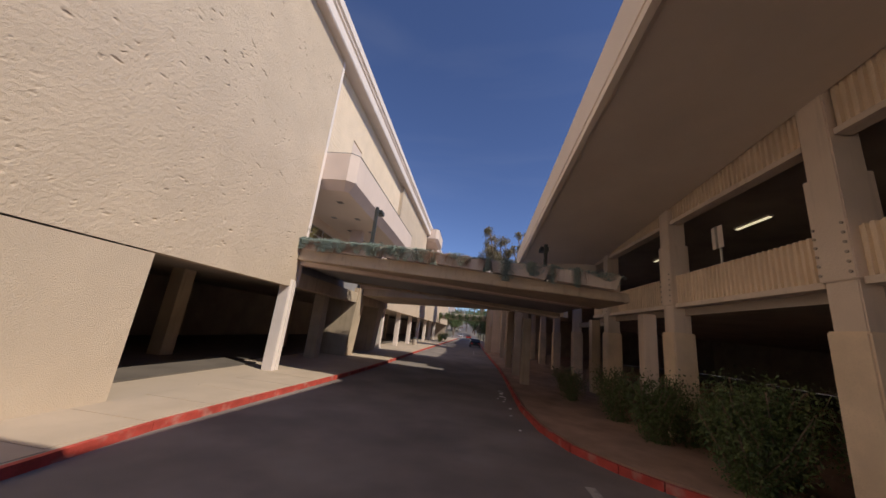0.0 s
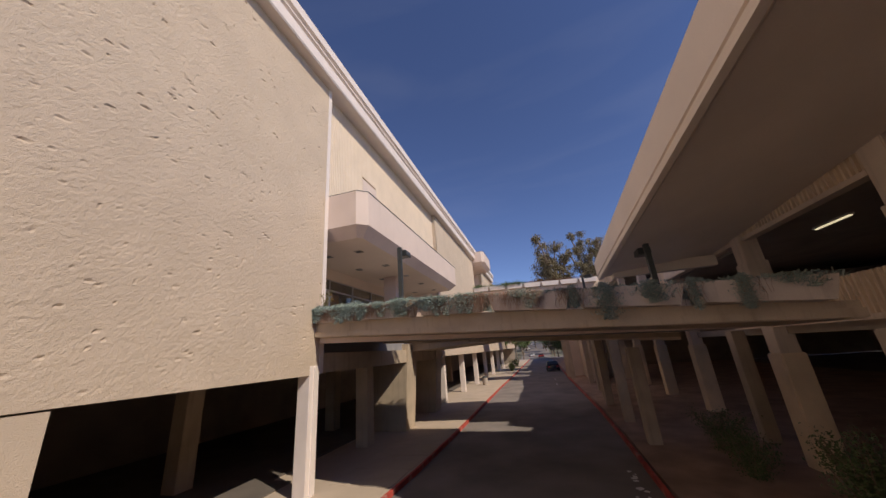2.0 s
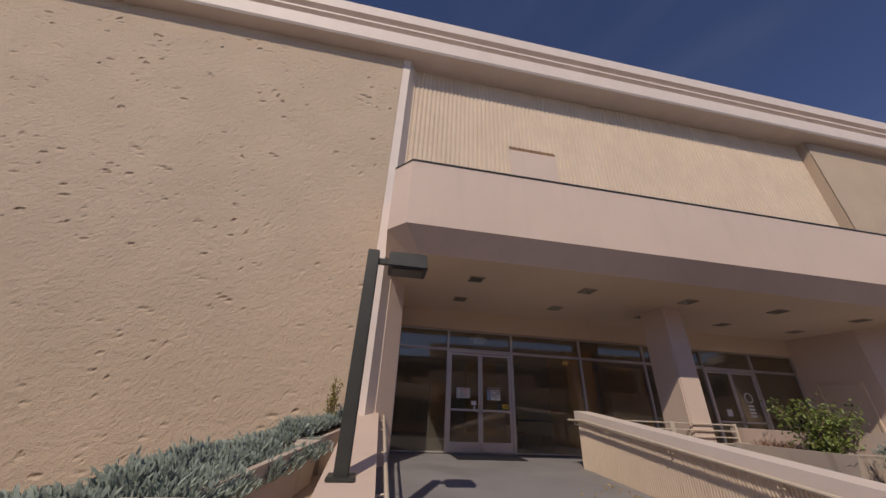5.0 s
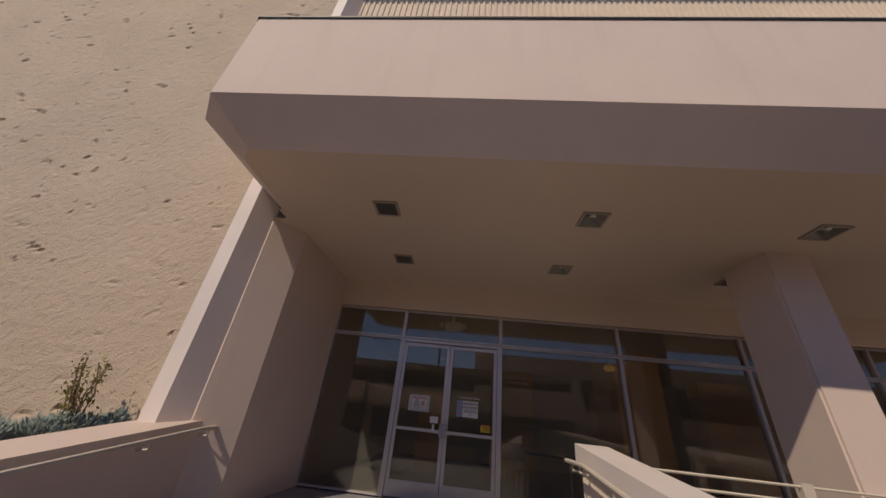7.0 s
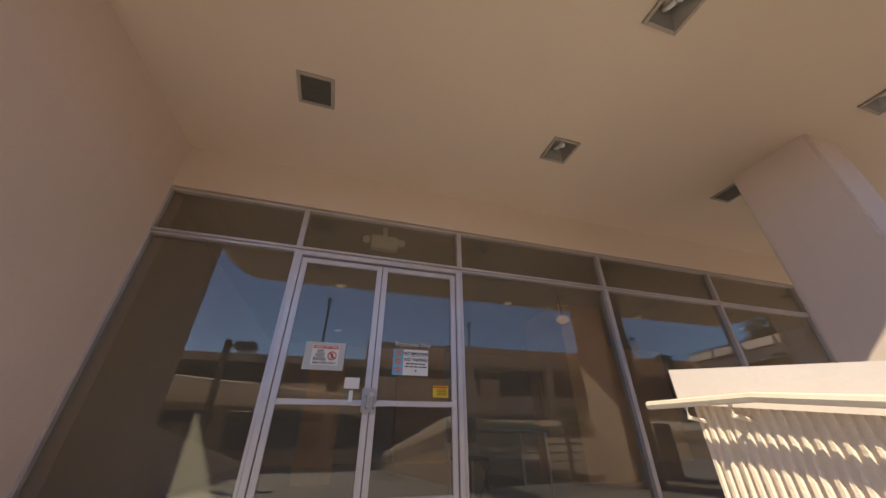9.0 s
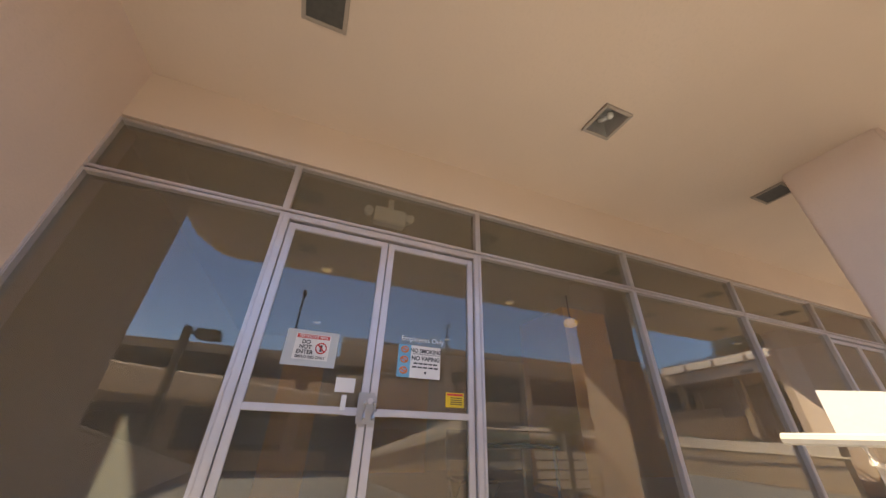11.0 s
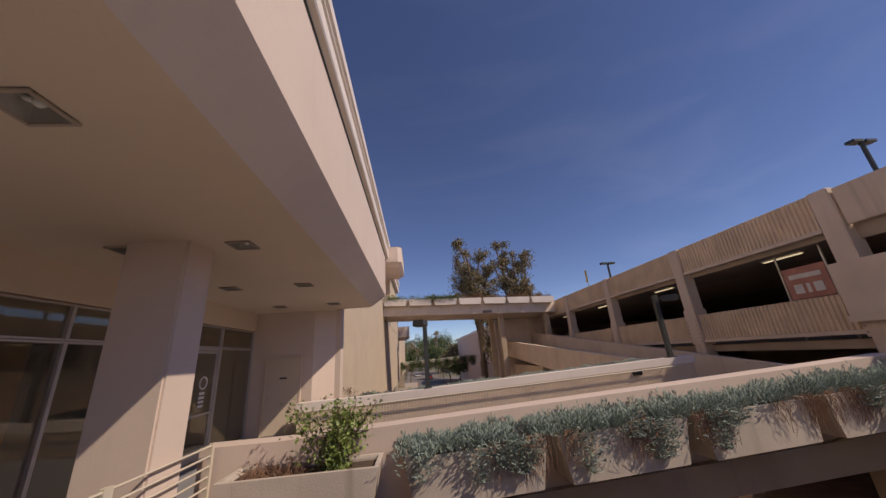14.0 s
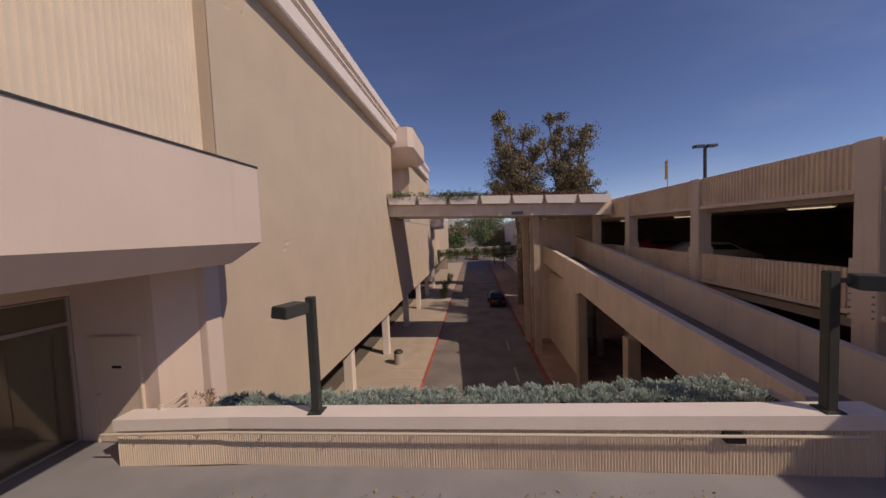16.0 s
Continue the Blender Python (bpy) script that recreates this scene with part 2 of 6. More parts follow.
pavement("pavement_left", [(x - 0.09, y) for x, y in KERB_L], [(-9.0, 95.0), (-9.0, -40.0)], "pale concrete pavement along the mall, sunlit, with joints", PAVING)
pavement("pavement_right", [(x + 0.1, y + 0.15) for x, y in KERB_R], [(32.0, 95.0), (32.0, -9.05)], "brown shaded pavement bed beside the parking structure", BROWNBED)


def kerb(line, name, label):
    e = thing(name, label, "kerb", kind="structure")
    pts = [Vector((*p, 0)) for p in line]
    run = [pts[0]]
    for a, b in zip(pts, pts[1:]):
        n = max(1, int((b - a).length / 1.6)) if (b - a).length < 30 else int((b - a).length / 3)
        run += [a + (b - a) * (k + 1) / n for k in range(n)]
    for a, b in zip(run, run[1:]):
        d = (b - a).normalized() * 0.006
        w = Vector((-(b - a).y, (b - a).x, 0)).normalized() * 0.09
        bm = bmesh.new()
        lo = [a + d, b - d, b - d + w, a + d + w]
        hexa(bm, [(p.x, p.y, ROAD_Z - 0.05) for p in lo], [(p.x, p.y, WALK_Z + 0.012) for p in lo])
        part("kerb_stone", bm, REDKERB, e)
    return e


kerb(KERB_L, "kerb_left", "red-painted concrete kerb, paint worn and chipped")
kerb([(x, y) for x, y in KERB_R], "kerb_right", "red-painted concrete kerb, paint worn and chipped")

# ---- mall: walls ----
WX = 2.5


def wall(name, rows, mat, label, bevel=0.0):
    return structure(name, boxes(*rows, bevel=bevel), mat, label, "wall")


wall("wall_rough_south", [(2.1, WX - 0.05, -45, -2.135, -1.28, 10.3), (2.1, WX - 0.025, -2.2, -2.125, -1.28, 10.3), (2.1, WX, -45, -16.0, -1.28, 10.3)], STUCCO, "tall beige rough-textured stucco wall of the mall")
wall("wall_ground_south", [(2.0, WX - 0.04, -45, -8.3, -4.7, -1.32)], STUCCO, "beige rough stucco ground-floor wall, lower part")
wall("wall_rough_middle", [(2.1, WX - 0.05, 12.05, 28.3, -1.12, 4.0), (2.1, WX - 0.05, 12.56, 28.3, 4.0, 10.3)], STUCCO, "tall beige rough-textured stucco wall beyond the entrance")
wall("wall_rough_north", [(2.1, WX, 34.2, 48.0, 4.9, 10.45), (2.1, WX - 0.03, 28.3, 48.0, -1.1, 4.9)], STUCCO, "beige stucco wall beyond the second entrance")
wall("wall_upper_recess", [(0.6, 0.9, 28.3, 34.2, 4.9, 9.9), (0.6, 2.1, 28.0, 28.3, 4.9, 9.9), (0.6, 2.1, 34.2, 34.5, 4.9, 9.9)], SMOOTH, "smooth shaded wall of the upper entrance recess")
structure("ceiling_upper_recess", boxes((0.9, 2.18, 28.3, 34.2, 9.58, 9.8)), SOFFIT, "plain soffit of the upper entrance recess", "ceiling")
structure("floor_upper_recess", boxes((0.9, 2.45, 28.3, 34.2, 4.9, 5.4)), DECK, "grey floor of the upper entrance landing", "floor")
wall("wall_far", [(1.0, 2.3, 48.0, 80.0, -1.0, 6.5)], STUCCO, "pale stucco wall of the far mall wing")
wall("undercroft_back", [(-9.3, -9.0, -45, 95, -4.75, -1.0)], GREYCONC, "concrete back wall of the undercroft, darkened towards its shade")
wall("undercroft_end", [(-9.0, 2.0, 79.7, 80.0, -4.75, -1.0)], GREYCONC, "concrete end wall of the undercroft, darkened towards its shade")
structure("undercroft_floor", boxes((-8.99, 1.0, -44.9, -1.3, WALK_Z - 0.03, WALK_Z + 0.05), (-8.99, 0.15, -1.3, 79.6, WALK_Z - 0.03, WALK_Z + 0.05), bevel=0.012), DARKFLOOR, "dark stained concrete floor of the undercroft behind a low edge, shade in its colour", "floor")
structure("undercroft_ceiling", boxes((-9.3, 2.1, -45, 80, -1.0, -0.6)), GREYCONC, "concrete ceiling of the undercroft, darkened towards its shade", "ceiling")
bm = bmesh.new()
box(bm, -9.3, 2.1, -45, 45, 10.45, 10.75)
structure("mall_roof", bm, ROOFING, "flat roof of the mall", "roof")
wall("wall_inner_south", [(-9.3, -9.0, -45, 80, -0.6, 10.45), (-9.0, 2.1, -45, -44.7, -1, 10.45)], SMOOTH, "plain inner wall closing the mall")


def rough_face(name, y0, y1, z0, z1, step, label, deep=1.0):
    """The stucco's own relief: a thin sheet of trowelled lumps and pits on the wall."""
    ny, nz = int((y1 - y0) / step), int((z1 - z0) / step)
    verts = []
    for k in range(nz + 1):
        z = z0 + (z1 - z0) * k / nz
        for i in range(ny + 1):
            y = y0 + (y1 - y0) * i / ny
            a = noise.noise((y * 3.4, z * 4.0, 1.3))
            b = noise.noise((y * 8.0 + a, z * 9.2, 7.1))
            c = noise.noise((y * 18, z * 19, 3.7))
            gouge = max(0.0, noise.noise((y * 5.2 + a, z * 11.5 - a, 11.0)) - 0.46) * max(0.0, noise.noise((y * 0.9, z * 0.9, 5.0)) + 0.5)
            verts.append((WX - 0.022 + deep * (0.003 * a + 0.004 * b + 0.007 * c) - deep * 0.2 * gouge, y, z))
    w = ny + 1
    faces = [(k * w + i, k * w + i + 1, (k + 1) * w + i + 1, (k + 1) * w + i) for k in range(nz) for i in range(ny)]
    me = bpy.data.meshes.new(name)
    me.from_pydata(verts, [], faces)
    me.materials.append(STUCCO)
    ob = new(name, me)
    return tagged(ob, label, "wall", kind="structure")


rough_face("wall_relief_south", -16.0, -2.128, -1.285, 10.3, 0.045, "lumpy trowelled beige stucco face, pitted all over")
rough_face("wall_relief_corner", 12.06, 12.57, -1.125, 4.0, 0.09, "trowelled beige stucco face beside the recess", 0.45)
rough_face("wall_relief_middle", 12.57, 28.3, -1.125, 10.3, 0.09, "trowelled beige stucco face beyond the entrance, faintly pitted", 0.45)
# fin and ribbed wall over the entrance
structure("trim_fin", prism(bmesh.new(), [(2.0, -2.12), (2.49, -2.12), (2.49, -1.92), (2.2, -1.744), (2.0, -1.744)], "z", -1.27, 10.3), WHITE, "smooth pale vertical trim beside the rough wall", "trim")
bm = bmesh.new()
ribbed(bm, (2.18, -1.77), (2.18, 1.17), 4.9, 10.3, (1, 0), 0.13, 0.026, 0.3)
ribbed(bm, (2.18, 1.17), (2.18, 2.6), 7.86, 10.3, (1, 0), 0.13, 0.026, 0.3)
ribbed(bm, (2.18, 2.6), (2.18, 12.56), 4.9, 10.3, (1, 0), 0.13, 0.026, 0.3)
structure("wall_ribbed", bm, RIBBED, "cream vertically ribbed stucco wall above the entrance canopy", "wall")
bm = bmesh.new()
box(bm, 1.9, 2.2, 1.172, 2.598, 4.9, 7.74)
box(bm, 1.88, 1.98, 1.172, 2.598, 7.74, 7.859)
structure("wall_patch", bm, SMOOTH, "smooth infill panel in the ribbed wall", "panel")

structure("trim_fin_north", boxes((2.2, WX + 0.05, 11.9, 12.3, -0.6, 3.6), bevel=0.01), SMOOTH, "smooth pale vertical trim at the far end of the recess", "trim")
# cornice
bm = bmesh.new()
prism(bm, [(2.0, 10.28), (2.86, 10.28), (2.9, 10.34), (2.9, 10.82), (2.8, 10.86), (2.8, 10.93), (2.95, 10.97), (2.95, 11.04), (2.86, 11.07), (2.86, 11.16), (3.02, 11.2), (3.02, 11.6), (2.9, 11.68), (2.0, 11.68)], "y", -45, 45)
structure("cornice", bm, WHITE, "pale stepped cornice band along the roof edge of the mall", "cornice")


# ---- entrance canopies ----
def canopy(name, y0, y1, dz, label, inner=True):
    e = thing(name, label, "canopy", (2.2, (y0 + y1) / 2, 3.47 + dz))
    bm = bmesh.new()
    plan = [(2.18, y0 - 0.32), (3.68, y0 - 0.32), (4.03, y0), (4.03, y1), (3.68, y1 + 0.32), (2.18, y1 + 0.32)]
    n = len(plan)
    lo = [bm.verts.new((x, y, 3.83 + dz)) for x, y in plan]
    hi = [bm.verts.new((x, y, 5.2 + dz)) for x, y in plan]
    ins = [(2.18, y0 + 0.15), (3.45, y0 + 0.15), (3.62, y0 + 0.3), (3.62, y1 - 0.3), (3.45, y1 - 0.15), (2.18, y1 - 0.15)]
    so = [bm.verts.new((x, y, 3.47 + dz)) for x, y in ins]
    bm.faces.new(hi)
    for i in range(n - 1):
        bm.faces.new((lo[i], lo[i + 1], hi[i + 1], hi[i]))
        bm.faces.new((lo[i], lo[i + 1], so[i + 1], so[i]))
    bm.faces.new((lo[0], hi[0], hi[-1], lo[-1], so[-1], so[0]))
    if not inner:
        bm.faces.new(so)
    part("fascia", bm, SMOOTH, e)
    bm = bmesh.new()
    top = [(x + 0.02 * (x > 3), y) for x, y in plan]
    prism(bm, top, "z", 5.2 + dz, 5.225 + dz)
    part("drip_edge", bm, DARKMETAL, e, "thin dark metal flashing")
    return e


canopy("entrance_canopy", -1.6, 11.63, 0.0, "smooth pinkish stucco entrance canopy with chamfered corners, sunlit face")
canopy("upper_canopy", 28.7, 33.8, 6.1, "smooth pale stucco canopy over the far upper entrance", False)
canopy("far_canopy", 49.0, 52.5, 0.9, "smooth pale stucco canopy over another mall entrance", False)

# ---- entrance recess ----
HOLES = {(1, 2): 1, (3, 2): 1, (3, 4): 1}
bm = bmesh.new()
XS, YS = [0.0, 1.025, 1.345, 2.495, 2.815, 3.45], [-1.45, 0.0, 2.45, 2.77, 5.05, 5.37, 11.48]
grid = {(i, j): bm.verts.new((x, y, 3.47)) for i, x in enumerate(XS) for j, y in enumerate(YS)}
for i in range(5):
    for j in range(6):
        if (i, j) not in HOLES:
            bm.faces.new((grid[i, j], grid[i, j + 1], grid[i + 1, j + 1], grid[i + 1, j]))
lip = [bm.verts.new((3.62, y, 3.47)) for y in (-1.3, 11.33)]
bm.faces.new([grid[5, j] for j in range(6, -1, -1)] + lip)
edge = [bm.verts.new(q) for q in ((0.0, -1.5, 3.4705), (2.26, -1.5, 3.4705), (2.26, -1.8, 3.4705), (0.0, -1.8, 3.4705))]
bm.faces.new(edge[::-1])
for j, y in ((0, -1.54), (6, 11.98)):
    row = [bm.verts.new((XS[i], y, 3.47)) for i in range(4)]
    for i in range(3):
        q = (row[i], row[i + 1], grid[i + 1, j], grid[i, j])
        bm.faces.new(q if j else q[::-1])
structure("ceiling_entrance", bm, SOFFIT, "smooth beige plaster soffit of the entrance recess and canopy", "ceiling")
structure("wall_over_glass", boxes((-0.12, 0.06, -1.35, 11.6, 2.94, 3.47)), SOFFIT, "beige plaster band above the storefront glass", "wall")
bm = bmesh.new()
prism(bm, [(-0.2, -2.0), (2.22, -2.0), (2.22, -1.742), (1.83, -1.41), (-0.2, -1.31)], "z", -0.6, 3.5)
structure("wall_recess_south", bm, SMOOTH, "smooth beige side wall of the entrance recess", "wall")
bm = bmesh.new()
prism(bm, [(-0.2, 11.5), (1.82, 11.5), (2.45, 11.95), (2.45, 12.06), (-0.2, 12.06)], "z", -0.6, 3.5)
structure("wall_recess_north", bm, SMOOTH, "smooth beige side wall of the entrance recess", "wall")
bm = bmesh.new()
box(bm, 1.38, 2.13, 4.95, 5.5, -0.2, 3.6)
bmesh.ops.bevel(bm, geom=[e for e in bm.edges if abs(e.verts[0].co.z - e.verts[1].co.z) > 1], offset=0.025, segments=2, affect="EDGES")
structure("column_entrance", bm, SMOOTH, "square beige stucco column under the entrance canopy", "column")
structure("floor_entrance", boxes((-0.3, 2.2, -1.6, 11.9, -0.6, 0.0)), DECK, "grey coated floor of the entrance landing", "floor")

# ---- footbridges ----
def footbridge(name, label):
    return thing(name, label, "footbridge", (8, 0, -1))


ba = footbridge("footbridge_south", "beige concrete footbridge ramp with planter troughs along its side")
XE = 14.4
ra = lambda z: (deck_a(2.2) + z, deck_a(XE) + z)
fa = lambda z: (floor_a(2.2) + z, floor_a(XE) + z)
bm = bmesh.new()
a, b = fa(-0.22), fa(0.0)
ramp_block(bm, 2.2, XE, -1.7, 2.46, -1.7, 2.46, a[0], b[0], a[1], b[1])
part("deck", bm, DECK, ba, "grey coated ramp deck with yellow leaf litter")
bm = bmesh.new()
for (x0, z0), (x1, z1) in (((1.9, 0.86), (2.2, 0.85)), ((2.2, 0.85), (8.5, -0.02)), ((8.5, -0.02), (XE, -0.52))):
    ramp_block(bm, x0, x1, -2.15, -1.68, -2.15, -1.68, floor_a(x0) - 0.3, z0, floor_a(x1) - 0.3, z1)
part("parapet", bm, SMOOTH, ba)
bm = bmesh.new()
a, b = fa(-0.15), ra(0.86)
ribbed(bm, (1.82, 2.5), (XE, 2.5), a[0], b[0], (0, -1), 0.042, 0.014, 0.25, 0.0025, z0b=b[1] - 0.6, z1b=b[1])
part("ribbed_parapet", bm, RIBBED, ba, "cream ribbed stucco parapet")
bm = bmesh.new()
a, b = ra(0.86), ra(1.04)
ramp_block(bm, 1.78, XE, 2.44, 2.8, 2.44, 2.8, a[0], b[0], a[1], b[1])
part("coping", bm, WHITE, ba, "pale smooth coping")
YF = lambda x: -2.45 - 0.21 * (x - 2.6)
ZG = lambda x: -0.165 - 0.066 * (x - 2.8)
za = lambda x: 0.38 - (0.06 if x < 8.0 else 0.095) * (x - 8.0)
for x0, x1 in ((2.5, 8.0), (8.0, 14.7)):
    bm = bmesh.new()
    g0, g1 = YF(x0) + 0.06 + 0.03 * (x0 - 2.5), YF(x1) + 0.06 + 0.03 * (x1 - 2.5)
    ramp_block(bm, x0, x1, g0, -2.1, g1, -2.1, ZG(x0), za(x0) - 0.4, ZG(x1), za(x1) - 0.4)
    g = part("girder", bm, GIRDERCONC, ba, "stained concrete edge girder")
    bm = bmesh.new()
    ramp_block(bm, x0, x1, g0 - 0.06, g0 - 0.002, g1 - 0.06, g1 - 0.002, ZG(x0) + 0.02, ZG(x0) + 0.17, ZG(x1) + 0.02, ZG(x1) + 0.17)
    part("drip_ledge", bm, GIRDERCONC, g)
bm = bmesh.new()
ramp_block(bm, 2.5, 14.7, YF(2.5) + 0.1, -2.1, YF(14.7) + 0.5, -2.1, ZG(2.5) + 0.02, ZG(2.5) + 0.3, ZG(14.7) + 0.02, ZG(14.7) + 0.3)
ramp_block(bm, 2.5, XE, 2.46, 2.8, 2.46, 2.8, -0.3, -0.15, -1.05, -0.9)
part("soffit_slab", bm, GIRDERCONC, ba)

bb = footbridge("footbridge_north", "beige concrete footbridge ramp rising to the parking structure")
rb = lambda x, z: deck_b(x) + z
for x0, x1 in ((2.2, 3.0), (3.0, 15.6)):
    bm = bmesh.new()
    ramp_block(bm, x0, x1, 6.4, 10.9, 6.4, 10.9 + 0.3 * (x1 > 4), rb(x0, -0.5), rb(x0, 0), rb(x1, -0.5), rb(x1, 0))
    part("deck", bm, DECK, bb, "grey coated ramp deck")
bm = bmesh.new()
for x0, x1 in ((1.95, 3.0), (3.0, 13.4)):
    ramp_block(bm, x0, x1, 6.12, 6.5, 6.12, 6.5, rb(x0, -0.6), rb(x0, 0.85), rb(x1, -0.6), rb(x1, 0.85))
part("parapet", bm, SMOOTH, bb)
bm = bmesh.new()
ribbed(bm, (1.66, 10.85), (3.7, 10.95), 0.0, 0.66, (0, -1), 0.042, 0.014, 0.25, 0.0025, z0b=rb(3.7, 0), z1b=rb(3.7, 0.66))
ribbed(bm, (3.7, 10.95), (13.25, 10.528), rb(3.7, 0), rb(3.7, 0.66), (0, -1), 0.042, 0.014, 0.25, 0.0025, z0b=rb(13.25, 0), z1b=rb(13.25, 0.66))
part("ribbed_parapet", bm, RIBBED, bb, "cream ribbed stucco parapet")
bm = bmesh.new()
for x0, x1, y0, y1 in ((1.64, 3.7, 10.8, 10.9), (3.7, 13.3, 10.9, 10.478)):
    ramp_block(bm, x0, x1, y0, y0 + 0.36, y1, y1 + 0.36, rb(x0, 0.66), rb(x0, 0.86), rb(x1, 0.66), rb(x1, 0.86))
part("coping", bm, WHITE, bb, "pale smooth coping")
bm = bmesh.new()
ramp_block(bm, 2.5, 14.5, 6.0, 11.9, 6.0, 12.3, -0.7, -0.25, -0.2, 0.25)
part("soffit_slab", bm, GIRDERCONC, bb)

bf = footbridge("footbridge_upper", "beige concrete upper footbridge with white planter boxes")
zu = lambda x: 6.32 - 0.036 * (x - 2.4)
bm = bmesh.new()
ramp_block(bm, 2.4, 16.6, 27.0, 31.4, 27.0, 31.4, zu(2.4) - 1.24, zu(2.4) - 0.55, zu(16.6) - 1.24, zu(16.6) - 0.55)
part("girder", bm, CONCRETE, bf)
part("drain_outlet", boxes((10.45, 11.2, 26.96, 26.999, 4.83, 5.03), bevel=0.012), ASPHALT, bf, "dark drain slot with a stain")
bm = bmesh.new()
ramp_block(bm, 2.4, 16.6, 27.05, 27.5, 27.05, 27.5, zu(2.4) - 0.55, zu(2.4), zu(16.6) - 0.55, zu(16.6))
part("planter_trough", bm, CONCRETE, bf)
b3 = footbridge("footbridge_far", "far concrete footbridge with a planted edge")
bm = bmesh.new()
ramp_block(bm, 1.8, 14.6, 56.6, 59.0, 56.6, 59.0, 0.0, 1.05, 0.35, 1.4)
part("girder", bm, CONCRETE, b3)
bm = bmesh.new()
ramp_block(bm, 1.8, 14.6, 56.3, 56.6, 56.3, 56.6, 0.75, 1.2, 1.1, 1.55)
part("coping", bm, WHITE, b3, "pale sunlit coping")

# vehicle ramp along the parking structure
vr = thing("vehicle_ramp", "rising concrete ramp with solid tan parapets and dark asphalt deck", "ramp", (14, 20, 1))
hz = lambda y: -0.03 + (y - 11.0) * 0.085
bm = bmesh.new()
hexa(bm, [(13.2, 11.5, hz(11.5) - 0.35), (13.2, 31, hz(31) - 0.35), (13.45, 31, hz(31) - 0.35), (13.45, 11.5, hz(11.5) - 0.35)],
     [(13.2, 11.5, hz(11.5) + 1.0), (13.2, 31, hz(31) + 0.95), (13.45, 31, hz(31) + 0.95), (13.45, 11.5, hz(11.5) + 1.0)])
part("parapet", bm, CONCRETE, vr)
bm = bmesh.new()
hexa(bm, [(15.5, 6, hz(6) - 0.35), (15.5, 31, hz(31) - 0.35), (15.75, 31, hz(31) - 0.35), (15.75, 6, hz(6) - 0.35)],
     [(15.5, 6, 0.38), (15.5, 31, 3.25), (15.75, 31, 3.25), (15.75, 6, 0.38)])
part("parapet", bm, CONCRETE, vr)
bm = bmesh.new()
hexa(bm, [(13.4, 11.5, hz(11.5) - 0.3), (13.4, 31, hz(31) - 0.3), (15.6, 31, hz(31) - 0.3), (15.6, 11.5, hz(11.5) - 0.3)],
     [(13.4, 11.5, hz(11.5)), (13.4, 31, hz(31)), (15.6, 31, hz(31)), (15.6, 11.5, hz(11.5))])
part("deck", bm, ASPHALT, vr)

# ---- parking structure ----
PX = 16.88
NCOLS = [25.4 - 5.67 * k for k in range(-3, 4)]
PXS = 15.97
SCOLS = [0.28 - 4.8 * k for k in range(0, 6)]
sof = lambda y: 1.8 - 0.068 * y
pk = thing("parking_structure", "open multi-storey parking structure with fluted concrete bands and pale columns", "parking structure", (22, 0, -4.4))


def pk_column(px, y, z1, lo, hi, casing, wide=0.5, base=-4.6):
    bm = bmesh.new()
    box(bm, px - 0.12, px + 0.36, y - wide / 2, y + wide / 2, base, z1, bevel=0.02)
    c = part("column", bm, CONCRETE, pk, "pale painted concrete column")
    bm = bmesh.new()
    box(bm, px - 0.18, px + 0.42, y - wide / 2 - 0.06, y + wide / 2 + 0.06, base, casing, bevel=0.03)
    part("base_casing", bm, FLUTED, c, "tan lower casing of the column")
    part("collar", boxes((px - 0.16, px + 0.4, y - wide / 2 - 0.04, y + wide / 2 + 0.04, lo, hi), bevel=0.015), CONCRETE, c, "wider painted collar of the column")
    for s in (-1, 1):
        bm = bmesh.new()
        for i in range(6):
            yy, zz = y + s * (wide / 2 - 0.02), lo + 0.12 + 0.16 * i
            tube(bm, [(px - 0.168, yy, zz), (px - 0.19, yy, zz)], 0.026, 6)
        part("bolt_row", bm, GREYCONC, c, "row of rusty bolt heads")["kind"] = "stuff"


def spandrel(px, y0, y1, z0, z1):
    bm = bmesh.new()
    ribbed(bm, (px, y0), (px, y1), z0, z1, (-1, 0), 0.135, 0.05, 0.2, 0.009)
    p = part("fluted_panel", bm, FLUTED, pk, "tan fluted concrete spandrel panel")
    part("ledge", boxes((px - 0.08, px + 0.2, y0, y1, z0 - 0.12, z0 - 0.004)), CONCRETE, p)


for y in NCOLS:
    pk_column(PX, y, 5.57, 1.47, 2.9, -1.52)
for y in SCOLS:
    pk_column(PXS, y, sof(y) + 0.3, -0.9, 0.95, -1.69)
for a, b in zip(NCOLS, NCOLS[1:]):
    for z0, z1 in ((4.5, 5.56), (1.67, 2.64)):
        spandrel(PX, b + 0.28, a - 0.28, z0, z1)
for a, b in zip([2.3] + SCOLS, SCOLS):
    for z0, z1 in ((1.72, 2.9), (-0.86, -0.04)):
        spandrel(PXS, b + 0.29, a - 0.29, z0, z1)
part("smooth_band", boxes((PX - 0.05, PX + 0.2, 1.9, 8.1, 4.41, 5.5), bevel=0.02), CONCRETE, pk, "smooth tan concrete top band")
part("smooth_parapet", boxes((PX - 0.32, PX - 0.125, 1.9, 8.75, 2.05, 3.45), bevel=0.02), CONCRETE, pk, "smooth pale concrete parapet of the upper deck")
part("parapet_foot", boxes((PX - 0.38, PX - 0.02, 1.9, 8.75, 1.86, 2.046), bevel=0.02), CONCRETE, pk)
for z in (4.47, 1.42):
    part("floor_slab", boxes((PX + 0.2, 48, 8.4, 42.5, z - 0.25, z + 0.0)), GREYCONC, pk)
